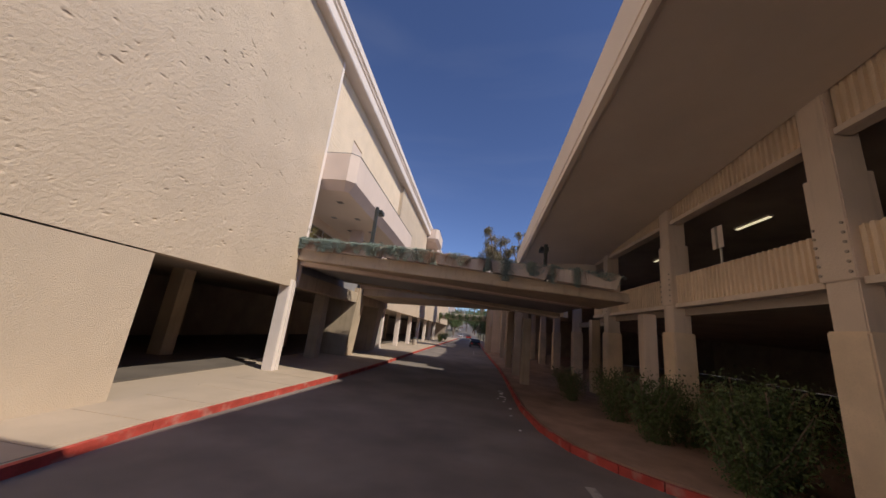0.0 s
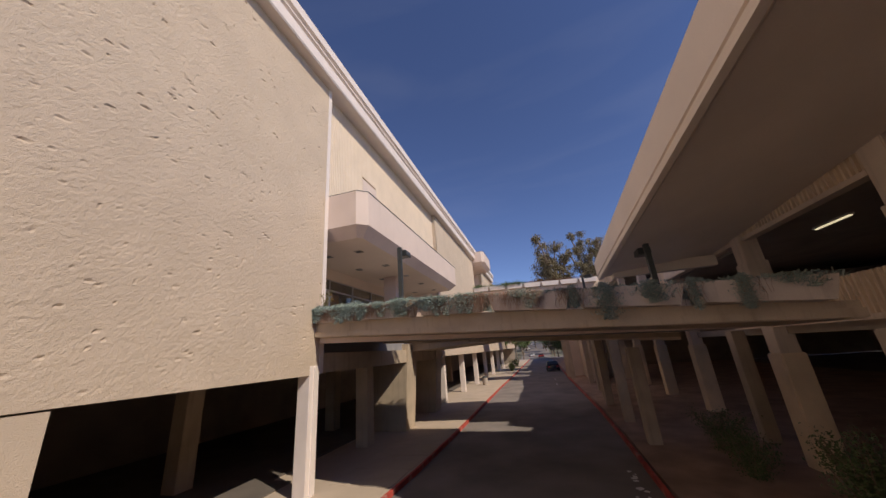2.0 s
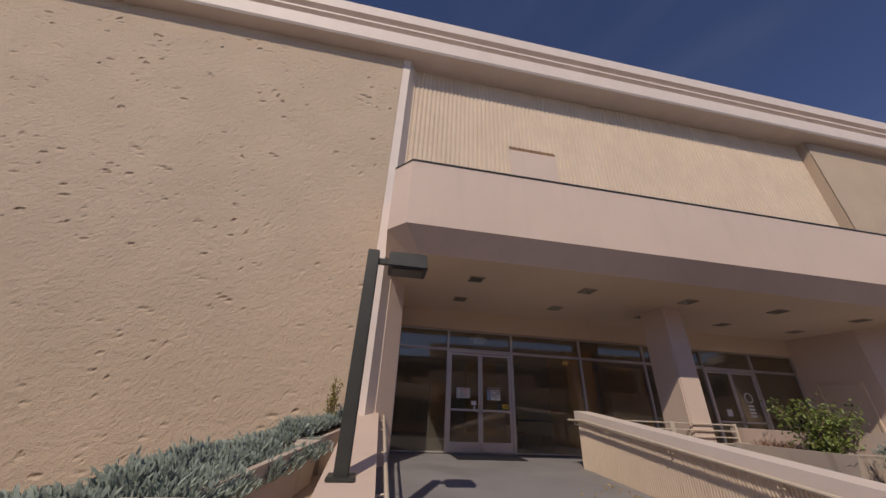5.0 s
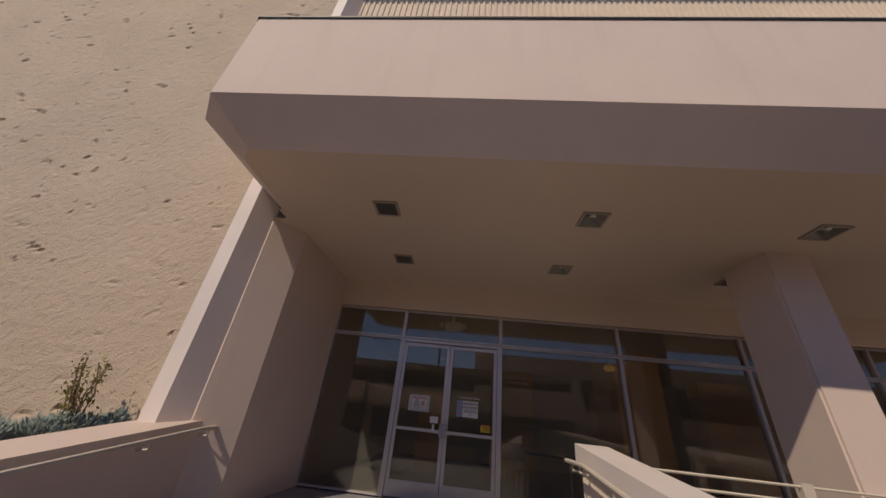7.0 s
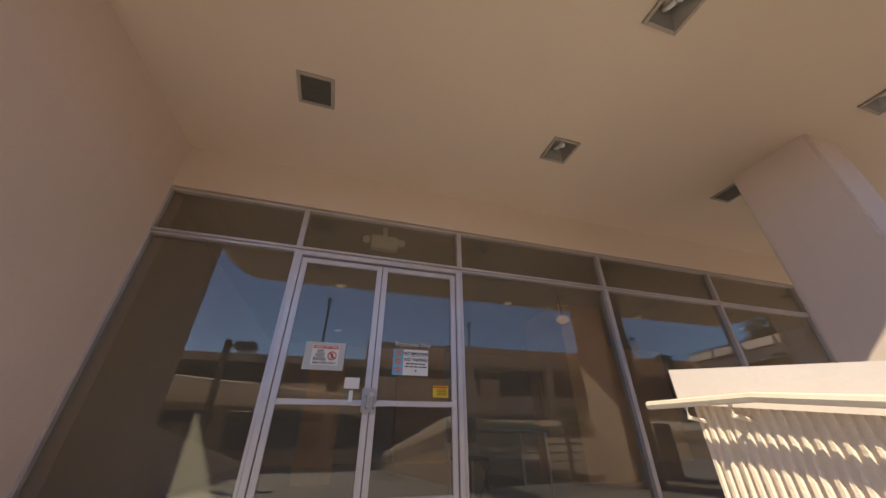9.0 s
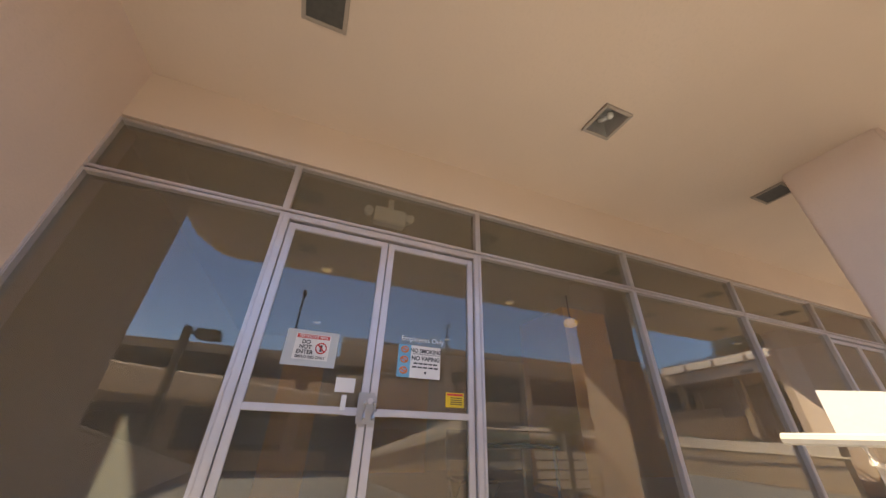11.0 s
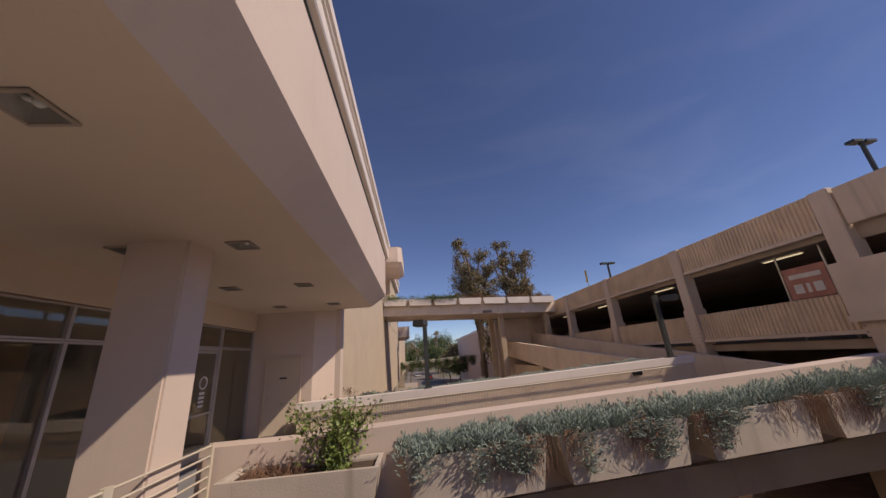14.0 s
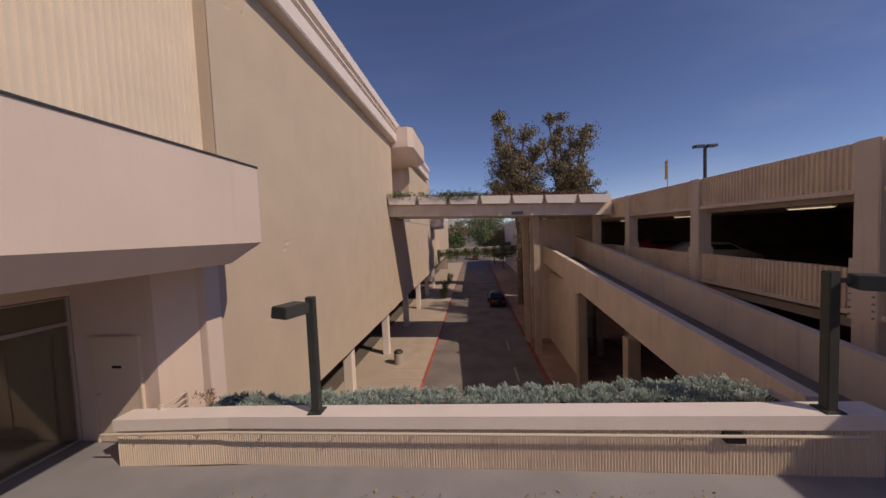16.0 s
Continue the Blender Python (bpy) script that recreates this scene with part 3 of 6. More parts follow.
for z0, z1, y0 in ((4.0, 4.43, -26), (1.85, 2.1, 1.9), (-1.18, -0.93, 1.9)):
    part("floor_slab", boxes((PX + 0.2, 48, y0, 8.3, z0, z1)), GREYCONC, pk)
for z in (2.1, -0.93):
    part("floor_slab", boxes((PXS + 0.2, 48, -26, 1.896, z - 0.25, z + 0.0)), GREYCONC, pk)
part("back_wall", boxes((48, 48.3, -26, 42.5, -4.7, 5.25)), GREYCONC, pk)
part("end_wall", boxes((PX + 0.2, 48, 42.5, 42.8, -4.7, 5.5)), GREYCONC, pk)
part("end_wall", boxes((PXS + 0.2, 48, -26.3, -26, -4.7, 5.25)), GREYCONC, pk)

# sloping canopy roof on the parking structure's street side
cr = thing("canopy_roof", "broad sloping plaster canopy roof with pale sunlit fascia", "canopy", (14, -8, 2))
rl = lambda y: 1.4 - 0.062 * y
rt = lambda y: 2.13 - 0.085 * y
bm = bmesh.new()
prof = lambda y: [(12.0, rt(y)), (12.0, rl(y) + 0.17), (12.04, rl(y) + 0.16), (12.04, rl(y) + 0.12), (12.0, rl(y) + 0.11), (12.02, rl(y)), (12.14, rl(y)), (12.24, rl(y) + 0.08),
                  (15.88, sof(y)), (15.88, rt(y) + 0.25), (12.2, rt(y) + 0.06)]
lo = [bm.verts.new((x, 1.9, z)) for x, z in prof(1.9)]
hi = [bm.verts.new((x, -26.0, z)) for x, z in prof(-26.0)]
bm.faces.new(lo), bm.faces.new(hi)
for i in range(len(lo)):
    j = (i + 1) % len(lo)
    bm.faces.new((lo[i], lo[j], hi[j], hi[i]))
part("roof_slab", bm, CANOPYROOF, cr)
# Unseen slab added overhead only to cast shade on the near-left pavement.
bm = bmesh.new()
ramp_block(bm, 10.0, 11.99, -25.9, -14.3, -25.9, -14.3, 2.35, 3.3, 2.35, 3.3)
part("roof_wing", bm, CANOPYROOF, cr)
part("end_beam", boxes((12.5, 15.86, 1.55, 1.88, sof(1.9) - 0.42, sof(1.9) - 0.05), bevel=0.015), CANOPYROOF, cr)

# ---- more materials ----
def glass_material(name, tint, rough=0.0):
    m = bpy.data.materials.new(name)
    m.use_nodes = True
    t = m.node_tree
    for n in list(t.nodes):
        if n.type != "OUTPUT_MATERIAL":
            t.nodes.remove(n)
    out = next(n for n in t.nodes if n.type == "OUTPUT_MATERIAL")
    tr, gl, mx, lw, pw, ad = (t.nodes.new("ShaderNode" + k) for k in ("BsdfTransparent", "BsdfGlossy", "MixShader", "LayerWeight", "Math", "Math"))
    tr.inputs[0].default_value = (*tint, 1)
    gl.inputs["Color"].default_value = (1.0, 0.93, 0.86, 1)
    gl.inputs["Roughness"].default_value = rough
    lw.inputs["Blend"].default_value = 0.5
    pw.operation, ad.operation = "POWER", "MULTIPLY_ADD"
    pw.inputs[1].default_value, ad.inputs[1].default_value, ad.inputs[2].default_value = 4.0, 0.9, 0.075
    t.links.new(lw.outputs["Facing"], pw.inputs[0])
    t.links.new(pw.outputs[0], ad.inputs[0])
    t.links.new(ad.outputs[0], mx.inputs[0])
    t.links.new(tr.outputs[0], mx.inputs[1])
    t.links.new(gl.outputs[0], mx.inputs[2])
    dust, film = t.nodes.new("ShaderNodeBsdfDiffuse"), t.nodes.new("ShaderNodeMixShader")
    dust.inputs[0].default_value, film.inputs[0].default_value = (0.5, 0.48, 0.41, 1), 0.085
    t.links.new(mx.outputs[0], film.inputs[1])
    t.links.new(dust.outputs[0], film.inputs[2])
    t.links.new(film.outputs[0], out.inputs[0])
    return m


GLASS = glass_material("storefront_glass", (0.82, 0.8, 0.73))
WOOD = material("orange_wood_panel", (0.85, 0.4, 0.07), 0.5, vary=0.2, scale=2, fine=30)
INWALL = material("interior_wall", (0.52, 0.42, 0.27), 0.8, vary=0.08, scale=1)
INFLOOR = material("interior_floor_tile", (0.32, 0.26, 0.21), 0.35, vary=0.1, scale=2)
INCEIL = material("interior_ceiling", (0.45, 0.4, 0.33), 0.85, vary=0.05)
BLACK = material("black_plastic", (0.02, 0.02, 0.02), 0.4)
GREYSHEET = material("grey_backing_sheet", (0.5, 0.52, 0.52), 0.6, vary=0.04)
PAPER = material("white_paper", (0.78, 0.75, 0.72), 0.7, vary=0.04)
REDINK = material("red_ink", (0.55, 0.04, 0.04), 0.6)
BLACKINK = material("black_ink", (0.02, 0.02, 0.025), 0.6)
BLUEINK = material("light_blue_ink", (0.16, 0.42, 0.62), 0.6)
ORANGEINK = material("orange_ink", (0.7, 0.2, 0.06), 0.6)
YELLOW = material("yellow_sticker", (0.75, 0.5, 0.03), 0.6)
WHITEINK = material("white_vinyl", (0.75, 0.73, 0.7), 0.6)
STEEL = material("steel", (0.5, 0.48, 0.46), 0.3, 0.9, vary=0.1)
GALV = material("lamp_reflector", (0.42, 0.4, 0.37), 0.35, 0.7, vary=0.1)
LAMPGLASS = material("bulb_glass", (0.7, 0.68, 0.64), 0.25, vary=0.05)
SUCCULENT = material("blue_green_succulent", (0.37, 0.45, 0.395), 0.6, vary=0.2, scale=5, random_by="island")
DRYSTEM = material("dry_hanging_stem", (0.36, 0.2, 0.13), 0.9, vary=0.25, scale=5, random_by="island")
LEAF = material("shrub_leaf", (0.12, 0.17, 0.055), 0.55, vary=0.25, scale=4, random_by="island")
LIMELEAF = material("bright_shrub_leaf", (0.22, 0.29, 0.07), 0.5, vary=0.25, scale=4, random_by="island")
GUMLEAF = material("eucalyptus_leaf", (0.26, 0.205, 0.105), 0.6, vary=0.25, scale=2, random_by="island")
WEEDLEAF = material("yellow_green_weed_leaf", (0.3, 0.26, 0.06), 0.7, vary=0.3, scale=4, random_by="island")
RUSTLEAF = material("rusty_dry_leaf", (0.24, 0.11, 0.06), 0.8, vary=0.25, scale=2, random_by="island")
BARK = material("pale_bark", (0.24, 0.17, 0.12), 0.9, vary=0.25, scale=2, bump=0.01, bump_scale=15)
PLANTERCONC = material("planter_concrete", (0.58, 0.49, 0.42), 0.88, vary=0.12, scale=1.5, bump=0.003, bump_scale=40, streak=0.45, stain_color=(0.17, 0.12, 0.09))
TUBE = bpy.data.materials.new("fluorescent_tube")
TUBE.use_nodes = True
TUBE.node_tree.nodes["Principled BSDF"].inputs["Emission Color"].default_value = (1.0, 0.9, 0.62, 1)
TUBE.node_tree.nodes["Principled BSDF"].inputs["Emission Strength"].default_value = 0.5
GLOW = bpy.data.materials.new("pendant_glow")
GLOW.use_nodes = True
GLOW.node_tree.nodes["Principled BSDF"].inputs["Emission Color"].default_value = (1.0, 0.55, 0.12, 1)
GLOW.node_tree.nodes["Principled BSDF"].inputs["Base Color"].default_value = (0.5, 0.22, 0.05, 1)
GLOW.node_tree.nodes["Principled BSDF"].inputs["Emission Strength"].default_value = 0.12

# ---- ground-floor columns and piers under the mall ----
def white_column(y, x=2.05, name="column_white"):
    e = tagged(part(name, boxes((x, x + 0.45, y - 0.22, y + 0.22, WALK_Z - 0.02, -1.0), bevel=0.02), WHITE), "pale painted square column under the mall wall", "column", kind="structure")
    part("groove_trim", boxes((x + 0.45, x + 0.49, y - 0.05, y + 0.05, WALK_Z, -1.05)), WHITE, e)
    return e


white_column(-2.35)
for y in (14.6, 21.3, 28.1, 34.9, 41.7, 48.5, 55.3):
    white_column(y, 1.35)


def dark_column(x, y, w=0.6):
    tagged(part("column_undercroft", boxes((x - w / 2, x + w / 2, y - w / 2, y + w / 2, WALK_Z - 0.02, -0.9), bevel=0.02), GIRDERCONC), "concrete column inside the shaded undercroft", "column", kind="structure")


for x, y in ((-2.5, -6.8), (-2.5, -2.4), (1.3, 2.9), (-2.5, 6), (-2.5, 12), (-3, 19), (-3, 26), (-3, 33)):
    dark_column(x, y)


def pier(name, x0, x1, y0, y1, lean):
    bm = bmesh.new()
    hexa(bm, [(x0, y0, WALK_Z - 0.02), (x1, y0, WALK_Z - 0.02), (x1, y1, WALK_Z - 0.02), (x0, y1, WALK_Z - 0.02)],
         [(x0, y0 - lean * 0.3, -0.3), (x1 + lean, y0 - lean * 0.3, -0.3), (x1 + lean, y1, -0.3), (x0, y1, -0.3)])
    bmesh.ops.bevel(bm, geom=list(bm.edges), offset=0.02, segments=2, affect="EDGES")
    return tagged(part(name, bm, GIRDERCONC), "beige battered concrete pier carrying the entrance landing", "pier", kind="structure")


pier("pier_south", 0.2, 2.2, 5.4, 6.7, 0.35)
pier("pier_north", 0.2, 2.2, 10.4, 11.6, 0.35)
tagged(part("beam_landing", boxes((1.7, 2.44, -2.06, 12.04, -1.25, -0.61), bevel=0.02), GIRDERCONC), "stained concrete edge beam under the landing", "beam", kind="structure")


def bridge_column(x, y, top, w=0.42):
    tagged(part("bridge_column", boxes((x - w / 2, x + w / 2, y - w / 2, y + w / 2, WALK_Z - 0.02, top), bevel=0.02), GIRDERCONC), "plain concrete column carrying a footbridge", "column", kind="structure")


for x, y, top in ((12.8, 2.85, -1.3), (12.8, 6.5, -0.4), (12.8, 11.1, -0.4), (13.0, 13.4, -0.2), (16.3, 3.0, -1.0), (13.3, 17.5, 0.0), (13.3, 22.8, 0.45), (12.15, 28.1, 4.74), (11.85, 30.6, 4.75), (15.9, 27.6, 4.6)):
    bridge_column(x, y, top)
tagged(part("pier_bridge_end", boxes((15.4, 15.8, -3.95, -3.55, WALK_Z - 0.02, -1.15), bevel=0.03), CONCRETE), "stained concrete pier at the parking end of the footbridge", "pier", kind="structure")
tagged(part("wall_under_ramp", boxes((13.6, 14.0, 24.0, 31.0, -4.65, 0.6)), CONCRETE), "shaded tan concrete wall under the vehicle ramp", "wall", kind="structure")
tagged(part("wall_ramp_end", boxes((12.3, PX - 0.13, 31.01, 31.35, -4.68, 4.56)), CONCRETE), "shaded tan concrete wall closing the ramp under the upper footbridge", "wall", kind="structure")

# ---- storefront ----
MUL = [-1.33, 0.0, 1.79, 3.87, 5.95, 7.97, 9.8, 11.48]


def framed_window(n, y0, y1, z0, z1):
    e = thing(f"window_{n}", "tinted storefront pane in a silver aluminium frame", "window", (0, (y0 + y1) / 2, z0), kind="structure")
    w = 0.028
    for a in ((y0, y0 + w, z0, z1), (y1 - w, y1, z0, z1), (y0 + w, y1 - w, z0, z0 + w), (y0 + w, y1 - w, z1 - w, z1)):
        part("window_frame", boxes((-0.055, 0.055, *a), bevel=0.006), ALUMINIUM, e)
    p = part("pane", boxes((-0.004, 0.004, y0 + w, y1 - w, z0 + w, z1 - w)), GLASS, e)
    p.visible_shadow = False
    return e


k = 1
for i, (a, b) in enumerate(zip(MUL, MUL[1:])):
    framed_window(k, a, b, 2.41, 2.92)
    k += 1
    if i not in (1, 5):
        framed_window(k, a, b, 0.02, 2.4)
        k += 1


def door_leaf(parent, y0, y1, hinge_low):
    s, z0, z1 = 0.055, 0.03, 2.33
    bars = [("stile", (y0, y0 + s, z0, z1)), ("stile", (y1 - s, y1, z0, z1)), ("top_rail", (y0 + s, y1 - s, z1 - s, z1)),
            ("bottom_rail", (y0 + s, y1 - s, z0, z0 + 0.22)), ("push_bar", (y0 + s, y1 - s, 0.93, 0.975))]
    leaf = part("door_leaf", boxes((-0.022, 0.022, *bars[0][1]), bevel=0.005), ALUMINIUM, parent)
    for nm, r in bars[1:]:
        out = 0.05 if nm == "push_bar" else 0.022
        part(nm, boxes((-0.022, out, *r), bevel=0.005), ALUMINIUM, leaf)
    p = part("pane", boxes((-0.004, 0.004, y0 + s, y1 - s, z0 + 0.22, z1 - s)), GLASS, leaf)
    p.visible_shadow = False
    y = y1 - 0.028 if hinge_low else y0 + 0.028
    bm = bmesh.new()
    box(bm, 0.022, 0.03, y - 0.022, y + 0.022, 0.86, 1.06, bevel=0.003)
    tube(bm, [(0.03, y, 0.9), (0.09, y, 0.92), (0.09, y, 1.0), (0.03, y, 1.02)], 0.01)
    part("door_handle", bm, STEEL, leaf, "worn steel pull handle")
    return leaf


def door_pair(name, y0, y1, label):
    e = thing(name, label, "door", (0, (y0 + y1) / 2, 0), kind="structure")
    for a in ((y0, y0 + 0.05, 0.0, 2.4), (y1 - 0.05, y1, 0.0, 2.4), (y0 + 0.05, y1 - 0.05, 2.345, 2.4)):
        part("door_frame", boxes((-0.05, 0.05, *a), bevel=0.006), ALUMINIUM, e)
    m = (y0 + y1) / 2
    door_leaf(e, y0 + 0.055, m - 0.004, True)
    door_leaf(e, m + 0.004, y1 - 0.055, False)
    part("threshold", boxes((-0.06, 0.12, y0, y1, 0.002, 0.02)), STEEL, e)
    return e


d1 = door_pair("door_1", 0.0, 1.79, "closed pair of glazed aluminium doors with notices taped inside")
door_pair("door_2", 7.97, 9.8, "closed pair of glazed aluminium doors of the second shop entrance")
lk = thing("lock_plate", "worn steel lock plate across both door stiles with short levers", "lock", (0.05, 0.87, 0.97))
part("plate", boxes((0.0505, 0.062, 0.815, 0.93, 0.875, 1.075), bevel=0.004), STEEL, lk)
bm = bmesh.new()
tube(bm, [(0.062, 0.9, 1.02), (0.074, 0.9, 1.02)], 0.02, 14)
part("cylinder", bm, ALUMINIUM, lk)
for a, b in ((0.72, 0.815), (0.93, 1.03)):
    part("lever", boxes((0.052, 0.075, a, b, 0.925, 0.955), bevel=0.005), ALUMINIUM, lk)
part("clip", boxes((0.052, 0.06, 0.7, 0.735, 0.955, 1.05), bevel=0.003), PAPER, lk)

# side door in the recess
sd = thing("door_3", "flush beige painted service door, closed", "door", (1.0, 11.48, 0), kind="structure")
part("door_leaf", boxes((0.5, 1.45, 11.455, 11.495, 0.02, 2.06), bevel=0.006), SOFFIT, sd)
for r in ((0.44, 0.495, 11.44, 11.5, 0.0, 2.12), (1.455, 1.51, 11.44, 11.5, 0.0, 2.12), (0.495, 1.455, 11.44, 11.5, 2.065, 2.12)):
    part("door_frame", boxes(r, bevel=0.006), SOFFIT, sd)
part("name_plate", boxes((0.9, 1.1, 11.447, 11.454, 1.5, 1.55)), BLACKINK, sd)
bm = bmesh.new()
tube(bm, [(0.57, 11.455, 1.0), (0.57, 11.4, 1.0), (0.66, 11.4, 1.0)], 0.011)
part("door_handle", bm, STEEL, sd, "dark lever handle")

# rooms behind the glass
structure("interior_floor", boxes((-8.9, -0.3, -1.5, 11.6, -0.12, 0.0)), INFLOOR, "dark tiled floor inside the shop", "floor")
structure("interior_ceiling", boxes((-8.9, -0.06, -1.5, 11.6, 2.96, 3.1)), INCEIL, "plain ceiling inside the shop", "ceiling")
wall("interior_wall_south", [(-8.9, -0.06, -1.6, -1.4, 0, 2.96)], INWALL, "plain brown inner wall of the shop")
wall("interior_wall_north", [(-8.9, -0.06, 11.5, 11.7, 0, 2.96)], INWALL, "plain brown inner wall of the shop")
wall("interior_wall_back", [(-7.2, -7.0, -1.4, 11.5, 0, 2.96)], INWALL, "plain brown back wall of the shop")
for x0, x1, y0, y1, z1 in ((-3.6, -3.2, 0.08, 0.68, 1.78), (-3.4, -2.0, 4.6, 5.6, 2.955), (-5.6, -5.0, 8.3, 10.4, 2.955), (-6.9, -6.5, 2.2, 3.6, 2.955)):
    wall("panelled_pier", [(x0, x1, y0, y1, 0, z1)], WOOD, "orange-brown wood panelled pier inside the shop")


def exit_light():
    e = thing("emergency_light", "white twin-head emergency light above the doors, inside", "emergency light", (-0.17, 0.9, 2.76))
    part("body", boxes((-0.22, -0.12, 0.74, 1.06, 2.64, 2.82), bevel=0.01), PAPER, e)
    for y in (0.68, 1.1):
        bm = bmesh.new()
        tube(bm, [(-0.19, y, 2.76), (-0.14, y, 2.75), (-0.1, y, 2.73)], 0.045, 10)
        part("lamp_head", bm, PAPER, e)
    part("bracket", boxes((-0.18, -0.16, 0.87, 0.93, 2.82, 2.958)), PAPER, e)


exit_light()


def pendant(x, y, z):
    e = thing("pendant_lamp", "small amber glowing pendant lamp inside the shop", "lamp", (x, y, z))
    bm = bmesh.new()
    bmesh.ops.create_uvsphere(bm, u_segments=12, v_segments=8, radius=0.12, matrix=Matrix.Translation((x, y, z)) @ Matrix.Diagonal((1, 1, 0.6, 1)))
    part("shade", bm, GLOW, e, smooth=True)
    bm = bmesh.new()
    tube(bm, [(x, y, z + 0.08), (x, y, 2.958)], 0.01, 6)
    part("cord", bm, BLACK, e)


pendant(-1.53, 4.3, 2.48)
LIT = bpy.data.materials.new("warm_lamp_disc")
LIT.use_nodes = True
LIT.node_tree.nodes["Principled BSDF"].inputs["Emission Color"].default_value = (1.0, 0.72, 0.42, 1)
LIT.node_tree.nodes["Principled BSDF"].inputs["Emission Strength"].default_value = 0.14


def shop_light(x, y):
    e = thing("ceiling_spot", "small round warm ceiling lamp inside the shop", "ceiling light", (x, y, 2.95), "ceiling lamps in the shop")
    bm = bmesh.new()
    tube(bm, [(x, y, 2.935), (x, y, 2.958)], 0.09, 16)
    part("rim", bm, PAPER, e)
    bm = bmesh.new()
    tube(bm, [(x, y, 2.928), (x, y, 2.934)], 0.06, 16)
    part("lens", bm, LIT, e, "glowing warm lens")


for x in (-2.2, -5.2):
    for y in (0.4, 3.6, 6.8, 10.0):
        shop_light(x, y)


def table(x, y):
    e = thing("cafe_table", "dark square table standing inside the shop", "table", (x, y, 0))
    part("tabletop", boxes((x - 0.4, x + 0.4, y - 0.6, y + 0.6, 0.71, 0.75), bevel=0.008), BLACK, e)
    for sx in (-0.35, 0.35):
        for sy in (-0.55, 0.55):
            bm = bmesh.new()
            tube(bm, [(x + sx, y + sy, 0.0), (x + sx, y + sy, 0.71)], 0.02, 8)
            part("leg", bm, STEEL, e)


table(-1.6, 2.9)


def stool(x, y):
    e = thing("folding_chair", "black folding chair with crossed steel legs", "chair", (x, y, 0))
    part("seat", boxes((x - 0.2, x + 0.2, y - 0.2, y + 0.2, 0.43, 0.46), bevel=0.01), BLACK, e)
    part("backrest", boxes((x - 0.22, x - 0.19, y - 0.2, y + 0.2, 0.6, 0.88), bevel=0.01), BLACK, e)
    for sy in (-0.21, 0.21):
        for s in (-1, 1):
            bm = bmesh.new()
            tube(bm, [(x + 0.22 * s, y + sy, 0.0), (x - 0.2 * s, y + sy, 0.62 if s > 0 else 0.44)], 0.012, 6)
            part("leg", bm, STEEL, e)


stool(-1.0, 2.2)


# ---- notices on the doors ----
def flat(bm, y0, y1, z0, z1, x=0.012, t=0.002):
    return box(bm, x, x + t, y0, y1, z0, z1)


def words(text, y, z, size, x, mat, parent, name="lettering", align="CENTER", bold=0.0):
    cu = bpy.data.curves.new(name, "FONT")
    cu.body, cu.size, cu.align_x, cu.extrude, cu.offset = text, size, align, 0.0005, bold * size
    tmp = bpy.data.objects.new(name, cu)
    scene.collection.objects.link(tmp)
    dg = bpy.context.evaluated_depsgraph_get()
    me = bpy.data.meshes.new_from_object(tmp.evaluated_get(dg))
    bpy.data.objects.remove(tmp)
    bpy.data.curves.remove(cu)
    me.transform(Matrix(((0, 0, 1, x), (1, 0, 0, y), (0, 1, 0, z), (0, 0, 0, 1))))
    me.materials.clear()
    me.materials.append(mat)
    ob = new(name, me)
    if parent is not None:
        ob.parent = parent
        ob.matrix_parent_inverse = parent.matrix_world.inverted()
    return ob


s1 = thing("restricted_area_notice", "white notice with red heading and prohibition sign, taped to the door", "notice", (0.01, 0.45, 1.3))
part("sheet", flat(bmesh.new(), 0.258, 0.618, 1.22, 1.468, 0.006), GREYSHEET, s1, "translucent grey backing sheet")
part("board", flat(bmesh.new(), 0.322, 0.562, 1.262, 1.442, 0.009), WHITEINK, s1)
part("heading_bar", flat(bmesh.new(), 0.33, 0.554, 1.41, 1.437, 0.012), REDINK, s1)
words("RESTRICTED AREA", 0.442, 1.416, 0.024, 0.0145, WHITEINK, s1, bold=0.02)
for text, z in (("DO", 1.372), ("NOT", 1.337), ("ENTER", 1.302)):
    words(text, 0.398, z, 0.038, 0.0125, BLACKINK, s1, bold=0.025)
words("EMPLOYEES ONLY", 0.442, 1.273, 0.025, 0.0125, BLACKINK, s1, bold=0.02)
bm = bmesh.new()
ring = [(0.0125, 0.505 + 0.036 * math.cos(a * math.tau / 24), 1.348 + 0.036 * math.sin(a * math.tau / 24)) for a in range(25)]
tube(bm, ring, 0.005, 5)
tube(bm, [(0.0125, 0.481, 1.372), (0.0125, 0.529, 1.324)], 0.005, 5)
part("prohibition_ring", bm, REDINK, s1)
part("symbol", flat(bmesh.new(), 0.497, 0.513, 1.325, 1.37, 0.0105), BLACKINK, s1)

s2 = thing("no_smoking_notice", "white and light blue no-smoking notice with orange symbols", "notice", (0.01, 1.26, 1.3))
part("sheet", flat(bmesh.new(), 1.08, 1.435, 1.205, 1.45, 0.006), PAPER, s2)
part("blue_strip", flat(bmesh.new(), 1.08, 1.182, 1.205, 1.45, 0.009), BLUEINK, s2)
for z in (1.412, 1.335, 1.255):
    bm = bmesh.new()
    tube(bm, [(0.0125, 1.131 + 0.028 * math.cos(a * math.tau / 16), z + 0.022 * math.sin(a * math.tau / 16)) for a in range(17)], 0.006, 5)
    tube(bm, [(0.0125, 1.11, z + 0.012), (0.0125, 1.153, z - 0.012)], 0.006, 5)
    part("symbol", bm, ORANGEINK, s2)
